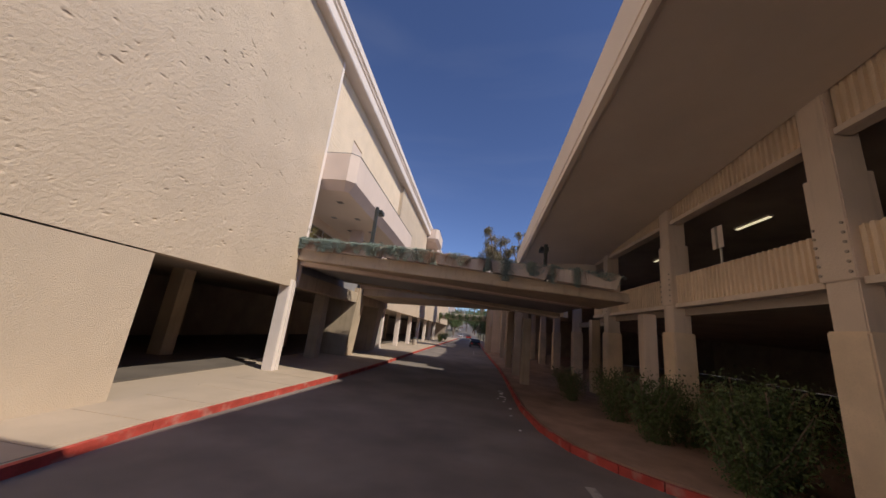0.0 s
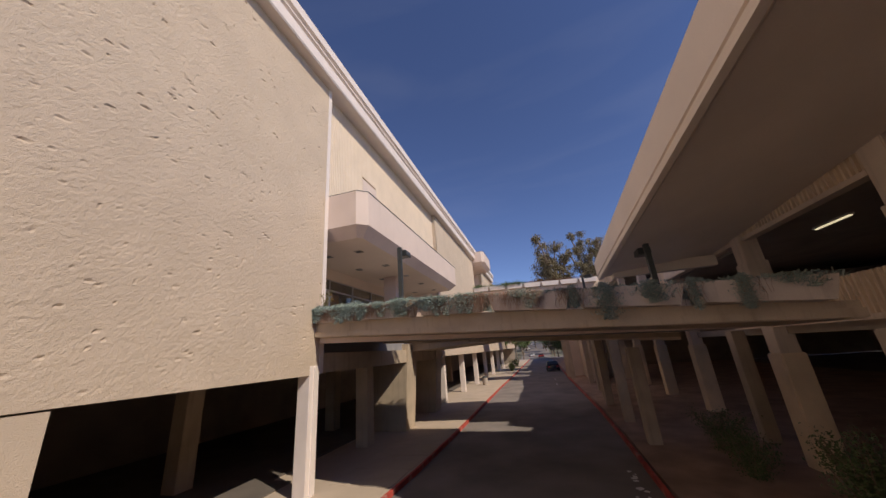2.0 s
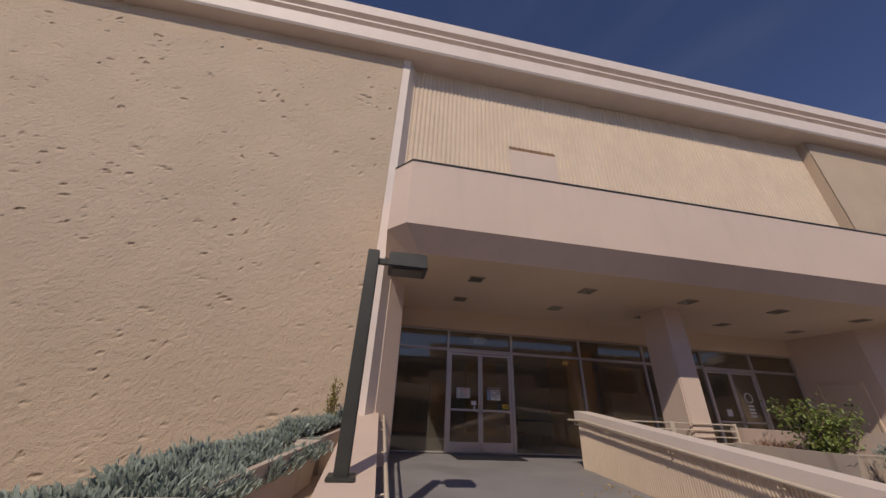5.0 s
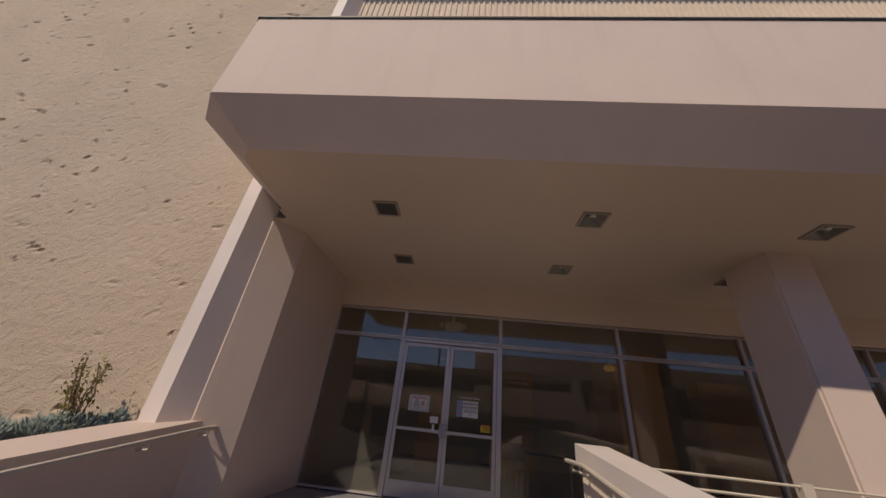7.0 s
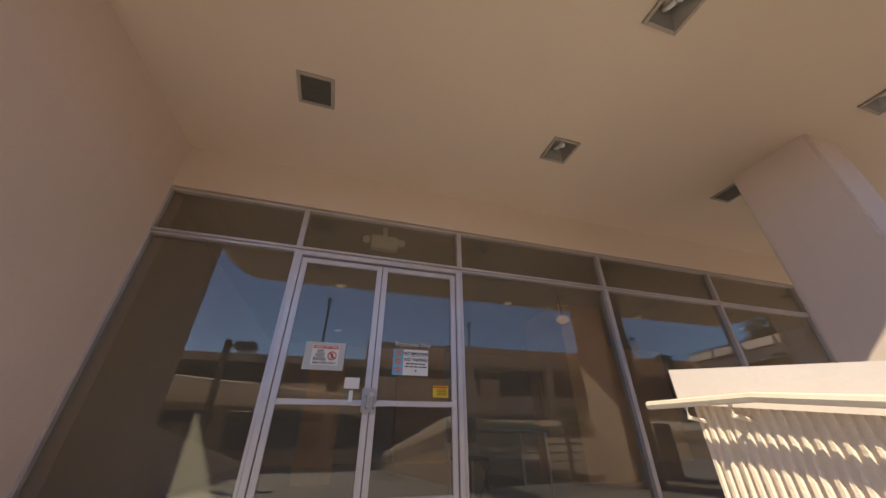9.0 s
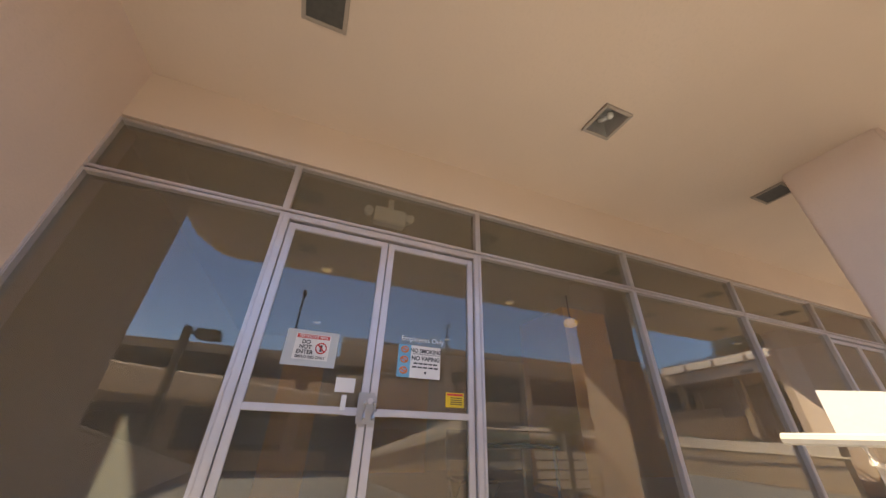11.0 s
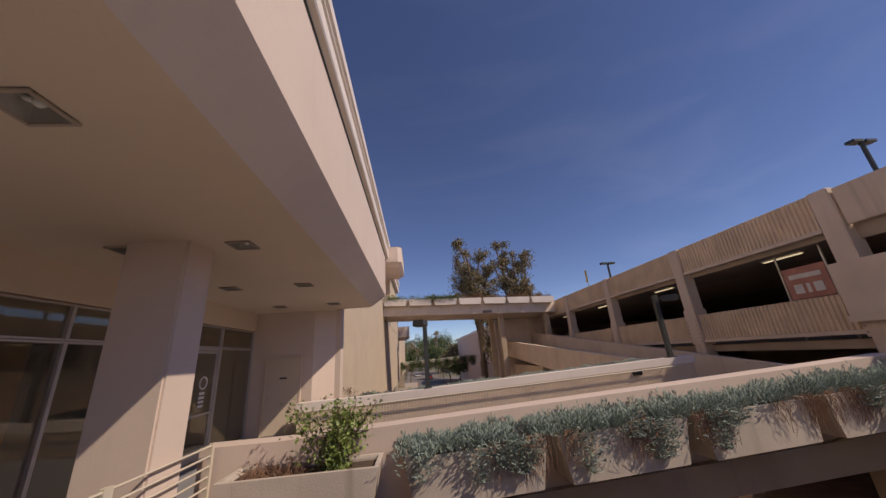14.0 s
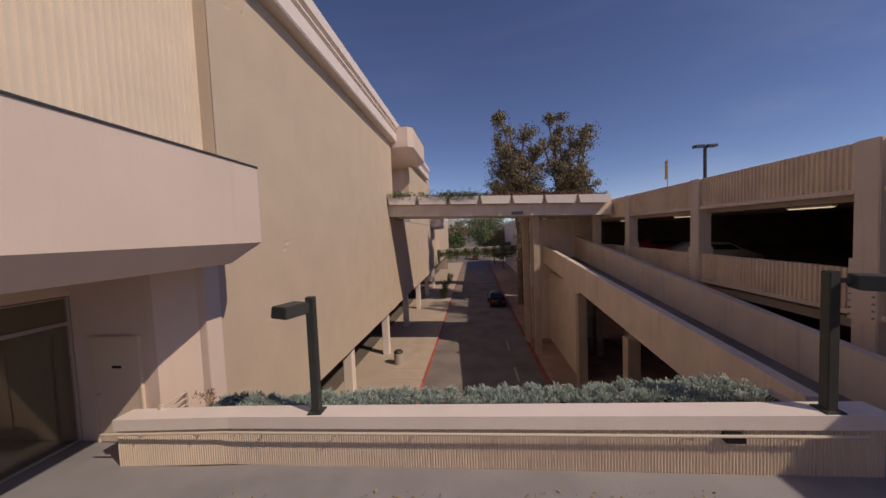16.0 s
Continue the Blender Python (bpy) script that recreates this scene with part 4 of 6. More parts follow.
words("NO SMOKING", 1.31, 1.397, 0.042, 0.0095, BLACKINK, s2, bold=0.03)
part("rule_line", flat(bmesh.new(), 1.195, 1.425, 1.384, 1.387, 0.009), BLACKINK, s2)
words("NO VAPING", 1.31, 1.338, 0.044, 0.0095, BLACKINK, s2, bold=0.03)
for z, a in ((1.308, 0.1), (1.28, 0.11)):
    for k in range(5):
        part("text_bar", flat(bmesh.new(), 1.31 - a + k * a * 0.41, 1.31 - a + k * a * 0.41 + a * 0.33, z, z + 0.011, 0.009), BLACKINK, s2)
part("emblem", flat(bmesh.new(), 1.303, 1.317, 1.238, 1.256, 0.009), BLACKINK, s2)
tagged(words("Employees Only", 1.28, 1.483, 0.056, 0.006, WHITEINK, None, "door_lettering"), "white vinyl lettering reading Employees Only on glass", "lettering")
s3 = thing("yellow_sticker", "small yellow warning sticker on the door glass", "sticker", (0.01, 1.6, 1.05))
part("sheet", flat(bmesh.new(), 1.49, 1.645, 1.015, 1.12, 0.006), YELLOW, s3)
part("heading_bar", flat(bmesh.new(), 1.5, 1.635, 1.098, 1.113, 0.0085), REDINK, s3)
for z in (1.035, 1.05, 1.065, 1.08):
    part("text_bar", flat(bmesh.new(), 1.53, 1.63, z, z + 0.006, 0.0085), BLACKINK, s3)
tagged(part("blank_notice", flat(bmesh.new(), 0.65, 0.785, 1.07, 1.165, 0.006), PAPER), "blank white paper card taped to the glass", "paper")
s4 = thing("shop_emblem", "white round emblem with lettering bars on the door glass", "emblem", (0.01, 9.3, 1.5))
bm = bmesh.new()
tube(bm, [(0.008, 9.32 + 0.13 * math.cos(a * math.tau / 24), 1.62 + 0.13 * math.sin(a * math.tau / 24)) for a in range(25)], 0.018, 5)
part("ring", bm, WHITEINK, s4)
for i in range(4):
    part("text_bar", flat(bmesh.new(), 9.22, 9.42, 1.1 + 0.09 * i, 1.155 + 0.09 * i, 0.006), WHITEINK, s4)
tagged(part("paper_notice", flat(bmesh.new(), 8.4, 8.58, 1.1, 1.28, 0.006), PAPER), "white paper notice behind the door glass", "paper")
tagged(part("paper_notice", flat(bmesh.new(), 7.3, 7.5, 1.2, 1.5, 0.006), PAPER), "white paper notice behind the window glass", "paper")


# ---- recessed downlights ----
def downlight(x, y, open_lens):
    e = thing("recessed_downlight", "square recessed downlight with metal rim, " + ("bare bulb showing" if open_lens else "dark lens in place"), "ceiling light", (x, y, 3.47), "downlights in the soffit")
    r, d, z = 0.16, 0.14, 3.468
    for q in ((x - r, x + r, y - r, y - r + 0.03), (x - r, x + r, y + r - 0.03, y + r), (x - r, x - r + 0.03, y - r + 0.03, y + r - 0.03), (x + r - 0.03, x + r, y - r + 0.03, y + r - 0.03)):
        part("rim", boxes((*q, z - 0.02, z), bevel=0.004), GREYCONC, e)
    if not open_lens:
        part("lens", boxes((x - r + 0.03, x + r - 0.03, y - r + 0.03, y + r - 0.03, z - 0.012, z - 0.004)), DARKLENS, e, "dark grey prismatic lens")
        return
    bm = bmesh.new()
    q = r - 0.03
    lo = [bm.verts.new((x + sx * q, y + sy * q, z - 0.004)) for sx, sy in ((-1, -1), (1, -1), (1, 1), (-1, 1))]
    hi = [bm.verts.new((x + sx * q * 0.45, y + sy * q * 0.45, z - 0.004 + 0.001)) for sx, sy in ((-1, -1), (1, -1), (1, 1), (-1, 1))]
    for v in hi:
        v.co.z = z + d
    for i in range(4):
        j = (i + 1) % 4
        bm.faces.new((lo[i], lo[j], hi[j], hi[i]))
    bm.faces.new(hi)
    part("reflector", bm, GALV, e, "dull metal reflector")
    bm = bmesh.new()
    tube(bm, [(x - 0.07, y, z + 0.1), (x - 0.03, y, z + 0.07), (x + 0.02, y, z + 0.05)], 0.022, 8)
    bmesh.ops.create_uvsphere(bm, u_segments=10, v_segments=6, radius=0.035, matrix=Matrix.Translation((x + 0.05, y, z + 0.035)))
    part("bulb", bm, LAMPGLASS, e, smooth=True)


DARKLENS = material("dark_lens", (0.09, 0.085, 0.075), 0.4, vary=0.2, scale=20)
for i, y in enumerate((0.03, 2.61, 5.21, 7.78, 10.36)):
    downlight(1.185, y, i in (1,))
    downlight(2.655, y, i in (1, 2))

# ---- plants ----
def spikes(name, pts, dirs, lens, rad, mat, label, category, kind="stuff"):
    """Many finger-like leaves: three-sided, swelling in the middle, pointed."""
    pts, dirs, lens, rad = (np.asarray(a, float) for a in (pts, dirs, lens, rad))
    dirs /= np.linalg.norm(dirs, axis=1, keepdims=True)
    ref = np.where(np.abs(dirs[:, 2:3]) > 0.9, [[1.0, 0, 0]], [[0, 0, 1.0]])
    u = np.cross(dirs, ref)
    u /= np.linalg.norm(u, axis=1, keepdims=True)
    w = np.cross(dirs, u)
    n = len(pts)
    v = np.empty((n, 7, 3))
    for k in range(3):
        c, s = math.cos(k * math.tau / 3), math.sin(k * math.tau / 3)
        o = (u * c + w * s) * rad[:, None]
        v[:, k] = pts + o * 0.7
        v[:, 3 + k] = pts + dirs * lens[:, None] * 0.6 + o
    v[:, 6] = pts + dirs * lens[:, None]
    base = (np.arange(n) * 7)[:, None]
    faces = []
    for f in ((0, 1, 4, 3), (1, 2, 5, 4), (2, 0, 3, 5), (3, 4, 6), (4, 5, 6), (5, 3, 6)):
        faces += (base + np.array(f)).tolist()
    me = bpy.data.meshes.new(name)
    me.from_pydata(v.reshape(-1, 3).tolist(), [], faces)
    me.materials.append(mat)
    return tagged(new(name, me), label, category, kind=kind)


def leaves(name, pts, size, mat, rng, parent=None, label="", category="", kind="", droop=0.3, slim=0.45):
    """Many small bent leaves, each two quads."""
    n = len(pts)
    pts = np.asarray(pts, float)
    d = rng.normal(size=(n, 3))
    d[:, 2] -= droop
    d /= np.linalg.norm(d, axis=1, keepdims=True)
    r = rng.normal(size=(n, 3))
    u = np.cross(d, r)
    u /= np.linalg.norm(u, axis=1, keepdims=True)
    h = np.cross(d, u)
    s = (size * rng.uniform(0.6, 1.3, n))[:, None]
    v = np.empty((n, 6, 3))
    v[:, 0], v[:, 5] = pts, pts + d * s
    v[:, 1] = pts + d * s * 0.35 + u * s * slim * 0.5 + h * s * 0.06
    v[:, 2] = pts + d * s * 0.35 - u * s * slim * 0.5 + h * s * 0.06
    v[:, 3] = pts + d * s * 0.75 + u * s * slim * 0.35 + h * s * 0.04
    v[:, 4] = pts + d * s * 0.75 - u * s * slim * 0.35 + h * s * 0.04
    base = (np.arange(n) * 6)[:, None]
    faces = []
    for f in ((0, 1, 2), (1, 3, 4, 2), (3, 5, 4)):
        faces += (base + np.array(f)).tolist()
    me = bpy.data.meshes.new(name)
    me.from_pydata(v.reshape(-1, 3).tolist(), [], faces)
    me.materials.append(mat)
    ob = new(name, me)
    if parent is not None:
        ob.parent = parent
        ob.matrix_parent_inverse = parent.matrix_world.inverted()
    return tagged(ob, label, category, kind=kind)


def strands(name, rows, mat, label, category):
    """Hanging dry stems: rows of point lists, drawn as thin three-sided tubes."""
    verts, faces = [], []
    for pts, r in rows:
        b = len(verts)
        for p in pts:
            for k in range(3):
                verts.append((p[0] + r * math.cos(k * 2.094), p[1] + r * math.sin(k * 2.094), p[2]))
        for i in range(len(pts) - 1):
            for k in range(3):
                j = (k + 1) % 3
                faces.append((b + i * 3 + k, b + i * 3 + j, b + i * 3 + 3 + j, b + i * 3 + 3 + k))
    me = bpy.data.meshes.new(name)
    me.from_pydata(verts, [], faces)
    me.materials.append(mat)
    return tagged(new(name, me), label, category, kind="stuff")


def trough(x0, x1, y0, y1, ztop, h, slope, label, group, mat=None, skew=0.0, lean=0.0):
    """A concrete planter box with splayed ends and a rim, filled with earth."""
    mat = mat or PLANTERCONC
    e = thing("planter_box", label, "planter", ((x0 + x1) / 2, (y0 + y1) / 2, ztop((x0 + x1) / 2) - h), group)
    t = 0.07
    zt = lambda x: ztop(x)
    bm = bmesh.new()
    ring = lambda c, d, zz, ln: [bm.verts.new((x0 + c, y0 + d - ln, zt(x0) + zz)), bm.verts.new((x1 - c, y0 + d - ln, zt(x1) + zz)),
                                 bm.verts.new((x1 - c, y1 - d, zt(x1) + zz)), bm.verts.new((x0 + c, y1 - d, zt(x0) + zz))]
    rings = [ring(0.12, 0.0, -h, 0.0), ring(0.01, 0.0, -0.03, lean * 0.93), ring(0.0, 0.0, 0.0, lean), ring(t - 0.01, t - 0.01, 0.0, lean), ring(t, t, -0.03, lean * 0.95), ring(0.19, t, -h + 0.03, 0.0)]
    bm.faces.new(rings[0][::-1]), bm.faces.new(rings[-1])
    for lo, hi in zip(rings, rings[1:]):
        for i in range(4):
            bm.faces.new((lo[i], lo[(i + 1) % 4], hi[(i + 1) % 4], hi[i]))
    for v in bm.verts:
        v.co.y += skew * (v.co.x - x0)
    part("trough", bm, mat, e)
    bm = bmesh.new()
    hexa(bm, [(x0 + 0.2, y0 + t, zt(x0) - h + 0.034), (x1 - 0.2, y0 + t, zt(x1) - h + 0.034), (x1 - 0.2, y1 - t, zt(x1) - h + 0.034), (x0 + 0.2, y1 - t, zt(x0) - h + 0.034)],
         [(x0 + 0.09, y0 + t - lean * 0.85, zt(x0) - 0.06), (x1 - 0.09, y0 + t - lean * 0.85, zt(x1) - 0.06), (x1 - 0.09, y1 - t, zt(x1) - 0.06), (x0 + 0.09, y1 - t, zt(x0) - 0.06)])
    for v in bm.verts:
        v.co.y += skew * (v.co.x - x0)
    part("soil", bm, EARTH, e)
    return e


def succulent_bed(seed, x0, x1, y0, y1, ztop, front, n, hang, dry, label="dense blue-green finger-leaved succulents spilling over a planter", lo=0.2, skew=None, grow=1.0, slump=0.0):
    """Cushions of upright fingers over the box, clumps that hang over the front, and dry stems below them."""
    rng = np.random.default_rng(seed)
    pts, dirs = [], []
    sgn = 1 if front > (y0 + y1) / 2 else -1
    for _ in range(int(n * 2.0 / 26)):
        cx, cy = rng.uniform(x0, x1), rng.uniform(y0, y1)
        c = noise.noise((cx * 1.1, cy * 1.5, seed * 3.1))
        f = noise.noise((cx * 4.5, cy * 4.5, seed * 1.7))
        if c + 0.6 * f < -0.3 + lo - 0.2:
            continue
        edge = 1 - min(1.0, abs(cy - front) / 0.3)
        rad = rng.uniform(0.06, 0.13)
        high = grow * (0.12 + 0.15 * max(-0.5, c + 0.5 * f) + rng.uniform(0, 0.16))
        for _ in range(int(rng.integers(18, 40))):
            r, ang = math.sqrt(rng.uniform(0, 1)), rng.uniform(0, math.tau)
            u, v = r * math.cos(ang), r * math.sin(ang)
            x = cx + rad * u
            pts.append((x, cy + rad * v, ztop(x) - 0.05 - slump * (cy - y0) + max(0.02, high) * (1 - 0.55 * r * r) * rng.uniform(0.55, 1.0)))
            dirs.append((0.75 * u + rng.normal(0, 0.18), 0.75 * v + rng.normal(0, 0.18) + sgn * 0.45 * edge, 0.9))
    sgn = 1 if front > (y0 + y1) / 2 else -1
    stems = []
    for k in range(hang):
        cx = rng.uniform(x0 + 0.1, x1 - 0.1)
        depth = rng.uniform(0.15, 0.55)
        for _ in range(int(110 + 330 * depth)):
            q = rng.uniform(0, 1)
            w = 0.2 * math.sin(math.pi * min(1, 0.25 + 0.75 * q)) + 0.05
            x = cx + rng.normal(0, w * 0.6)
            pts.append((x, front + sgn * (0.02 + rng.uniform(0, 0.13) * (1 - 0.4 * q)), ztop(x) + 0.06 - q * depth))
            dirs.append((rng.normal(0, 0.5), sgn * rng.uniform(0.3, 1.0), rng.uniform(-0.25, 0.9)))
    for k in range(dry):
        cx = rng.uniform(x0, x1)
        for _ in range(int(rng.integers(20, 60))):
            x, ln = cx + rng.normal(0, 0.11), rng.uniform(0.12, 0.5)
            p = [(x, front + sgn * 0.01, ztop(x) + 0.05)]
            for s in range(1, 5):
                q = s / 4
                p.append((x + rng.normal(0, 0.022), front + sgn * (0.035 + rng.uniform(0, 0.05)), ztop(x) + 0.05 - q * ln))
            stems.append((p, rng.uniform(0.0016, 0.0034)))
    if skew:
        pts = [(x, y + skew(x), z) for x, y, z in pts]
        stems = [([(x, y + skew(x), z) for x, y, z in q], r) for q, r in stems]
    ln = rng.uniform(0.035, 0.068, len(pts))
    spikes("succulent_bed", pts, dirs, ln, ln * 0.14, SUCCULENT, label, "succulents")
    if stems:
        strands("dry_stems", stems, DRYSTEM, "dry reddish-brown stems hanging down from the planter", "dry stems")


for i in range(6):
    x0 = 2.36 + i * 2.02
    trough(x0, x0 + 1.88, YF(x0), YF(x0) + (0.45 if i < 1 else 0.5), za, 0.4, 0, "weathered concrete planter box on the footbridge edge", "planter boxes on the south footbridge", skew=-0.21, lean=0.03)
    succulent_bed(10 + i, x0 - 0.05, x0 + 1.95, 0.02, (0.2, 0.55, 0.88, 0.9, 0.8, 0.7)[i], za, 0.0, (4200, 7000, 8600, 5200, 2600, 1600)[i], (15, 14, 9, 2, 2, 2)[i], (18, 18, 14, 8, 2, 1)[i], skew=lambda x: YF(x) - 0.03, grow=(0.8, 0.75, 0.6, 0.45, 0.45, 0.45)[i], slump=(0.0, 0.25, 0.36, 0.36, 0.36, 0.36)[i])
rng = np.random.default_rng(77)
pts, dirs = [], []
for cx, depth, wide in ((10.35, 0.5, 0.06), (10.95, 0.75, 0.12), (11.75, 0.45, 0.07), (12.4, 0.6, 0.05), (13.1, 0.62, 0.07)):
    for _ in range(int(2000 * depth * wide / 0.12)):
        q = rng.uniform(0, 1)
        x = cx + rng.normal(0, wide * (0.6 + 0.5 * math.sin(math.pi * q)))
        pts.append((x, YF(x) - 0.05 - rng.uniform(0, 0.13), za(x) + 0.08 - q * depth))
        dirs.append((rng.normal(0, 0.5), -rng.uniform(0.3, 1.0), rng.uniform(-0.4, 0.8)))
ln = rng.uniform(0.04, 0.075, len(pts))
spikes("trailing_succulents", pts, dirs, ln, ln * 0.1, SUCCULENT, "dark clumps of succulents trailing over the bridge girder", "succulents")
zs = lambda x: deck_a(x) + 0.82
for i in range(5):
    x0 = 4.3 + i * 2.08
    trough(x0, x0 + 1.93, 2.82, 3.5, zs, 0.5, 0, "weathered concrete planter box behind the ribbed parapet", "planter boxes behind the ribbed parapet")
succulent_bed(31, 3.6, 8.0, 2.85, 3.5, lambda x: deck_a(x) + 0.8, 3.5, 5200, 2, 0, grow=0.5)
succulent_bed(32, 8.0, 13.6, 2.85, 3.5, lambda x: deck_a(x) + 0.8, 3.5, 4200, 2, 0, grow=0.5)
zb = lambda x: deck_b(x) + 0.55
for i in range(5):
    x0 = 4.75 + i * 2.0
    trough(x0, x0 + 1.85, 5.45, 6.1, zb, 0.55, 0, "weathered concrete planter box hung on the north footbridge", "planter boxes on the north footbridge")
    succulent_bed(50 + i, x0 - 0.05, x0 + 1.95, 5.4, 6.1, lambda x: zb(x) + 0.02, 5.45, (3600, 3400, 2600, 2200, 1800)[i], (5, 4, 3, 3, 4)[i], (3, 4, 5, 5, 5)[i])
zf = lambda x: deck_b(x) + 0.66
for i in range(5):
    x0 = 2.9 + i * 2.0
    yb = 11.25 - 0.03 * i
    trough(x0, x0 + 1.9, yb, yb + 0.55, zf, 0.55, 0, "weathered concrete planter box behind the far parapet", "planter boxes behind the far parapet")
succulent_bed(71, 2.9, 7.5, 11.2, 11.75, lambda x: zf(x) + 0.08, 11.8, 5200, 2, 0, lo=-0.3, grow=0.7)
succulent_bed(72, 7.5, 12.4, 11.15, 11.75, lambda x: zf(x) + 0.08, 11.7, 5400, 2, 0, lo=-0.1, grow=0.7)
for i in range(7):
    x0 = 2.5 + i * 2.0
    trough(x0, x0 + 1.9, 26.6, 27.04, zu, 0.5, 0, "white-faced concrete planter box on the upper footbridge", "planter boxes on the upper footbridge", WHITE)
rng = np.random.default_rng(5)
p = []
for cx, n, sp in ((3.2, 700, 0.45), (4.9, 250, 0.4), (6.7, 1500, 0.65), (8.0, 500, 0.35)):
    for _ in range(n):
        p.append((cx + rng.normal(0, sp), 26.7 + rng.uniform(-0.25, 0.5), zu(cx) + abs(rng.normal(0, 0.16)) - 0.25 * rng.uniform(0, 1) ** 3))
leaves("hanging_greens", p, 0.12, LEAF, rng, None, "green trailing plants over the upper planter boxes", "plants", "stuff")
q = []
for k in range(9):
    cx = 2.5 + 1.45 * k + rng.uniform(-0.2, 0.2)
    for _ in range(420):
        q.append((cx + rng.normal(0, 0.34), 56.25 + rng.uniform(-0.25, 0.1), 1.2 + 0.027 * cx - 0.1 + 0.15 * rng.uniform(-1, 1) - 1.5 * rng.uniform(0, 1) ** 1.4))
leaves("bridge_greens", q, 0.2, LEAF, rng, None, "dark green plants hanging down from the far footbridge", "plants", "stuff", droop=0.7)
p = [(x, 26.75 + rng.uniform(-0.1, 0.4), zu(x) + abs(rng.normal(0, 0.13))) for x in rng.uniform(8.4, 16.3, 1500)]
leaves("rusty_plants", p, 0.1, RUSTLEAF, rng, None, "dry rusty plants in the upper planter boxes", "plants", "stuff")


# potted shrub between the footbridges
def shrub(seed, x, y, z, rx, ry, h, n, leaf, mat, label, name="shrub", stems=14, bare=0.0):
    rng = np.random.default_rng(seed)
    e = thing(name, label, "shrub", (x, y, z))
    bm = bmesh.new()
    pts = []
    for s in range(stems):
        a = rng.uniform(0, math.tau)
        rr = rng.uniform(0.3, 1.0)
        top = Vector((x + rx * rr * math.cos(a), y + ry * rr * math.sin(a), z + h * rng.uniform(0.55, 1.0)))
        b0 = Vector((x + rng.normal(0, 0.08 * rx), y + rng.normal(0, 0.08 * ry), z))
        mid = (b0 + top) / 2 + Vector(rng.normal(0, 0.12 * rx, 3))
        path = [b0, b0.lerp(mid, 0.6), mid, mid.lerp(top, 0.6), top]
        tube(bm, path, 0.003 + 0.006 * h, 5)
        for _ in range(n // stems):
            q = rng.uniform(bare, 1) ** 0.8
            c = path[min(3, int(q * 4))].lerp(path[min(4, int(q * 4) + 1)], q * 4 % 1)
            pts.append((c.x + rng.normal(0, 0.14 * rx), c.y + rng.normal(0, 0.14 * ry), max(z + 0.02, c.z + rng.normal(0, 0.09 * h))))
    part("stem_cluster", bm, BARK, e)["kind"] = "stuff"
    leaves("foliage", pts, leaf, mat, rng, e)
    return e


trough(2.55, 4.45, 5.4, 6.05, lambda x: 0.6, 0.6, 0, "pale concrete planter box with a leafy shrub in it", "planter boxes on the north footbridge")
shrub(3, 3.85, 5.72, 0.5, 0.62, 0.4, 0.85, 2300, 0.06, LIMELEAF, "leafy bright green shrub growing in a planter box")
rng = np.random.default_rng(9)
spikes("dead_grass", [(rng.uniform(2.7, 3.5), rng.uniform(5.5, 5.95), 0.56) for _ in range(260)], rng.normal(0, 1, (260, 3)) + [0, 0, 0.7], rng.uniform(0.08, 0.2, 260), rng.uniform(0.003, 0.006, 260), DRYSTEM, "dead brown grass lying in the planter", "dead grass")
shrub(4, 2.85, -2.4, 0.7, 0.26, 0.14, 0.62, 420, 0.04, WEEDLEAF, "spindly weed with yellow-green leaves beside the wall", "weed", 9, 0.15)
shrub(7, 3.0, 11.4, 0.8, 0.3, 0.2, 0.35, 120, 0.04, RUSTLEAF, "spindly dry weed behind the far parapet", "weed", 5, 0.3)
for i, (x, y, rx, ry, h, n) in enumerate(((15.3, -7.9, 0.95, 0.8, 1.75, 13000), (16.2, -7.2, 1.2, 1.0, 1.9, 11000), (17.2, -8.6, 1.0, 1.0, 1.7, 6000), (15.0, -5.2, 0.8, 0.8, 1.6, 9000), (15.9, -5.0, 0.9, 0.9, 1.5, 6000), (14.9, -3.2, 0.8, 0.8, 1.5, 6000), (14.2, -0.4, 0.6, 0.8, 1.1, 2600), (14.6, 2.0, 0.8, 1.0, 1.2, 2600))):
    shrub(20 + i, x, y, WALK_Z, rx, ry, h, n, 0.065, LEAF, "dense dark green bush growing in the pavement bed", "bush", 34)
for i, (x, y, h) in enumerate(((3.9, 47.0, 1.4), (3.6, 52.5, 1.8), (3.8, 60.0, 1.6))):
    shrub(40 + i, x, y, WALK_Z, 0.7, 0.8, h, 900, 0.14, LIMELEAF, "sunlit green bush beside the far pavement", "bush", 14)


# ---- handrails, railings, post lamps ----
def handrail(label, pts, inward, name="handrail", n=6):
    e = thing(name, label, "handrail", pts[0])
    pts = [Vector(p) for p in pts]
    d0, d1 = (pts[0] - pts[1]).normalized(), (pts[-1] - pts[-2]).normalized()
    bm = bmesh.new()
    tube(bm, [pts[0] + d0 * 0.12, *pts, pts[-1] + d1 * 0.12], 0.022, 8)
    part("pipe", bm, RAIL, e)
    total = sum((b - a).length for a, b in zip(pts, pts[1:]))
    k = 0
    for a, b in zip(pts, pts[1:]):
        m = max(2, round(n * (b - a).length / total))
        for i in range(m):
            c = a.lerp(b, (i + 0.5) / m)
            bm = bmesh.new()
            tube(bm, [c + Vector((0, 0, -0.02)), c + Vector((0, 0, -0.07)), c + Vector((*inward, -0.09))], 0.011, 6)
            part("bracket", bm, RAIL, e)
    return e


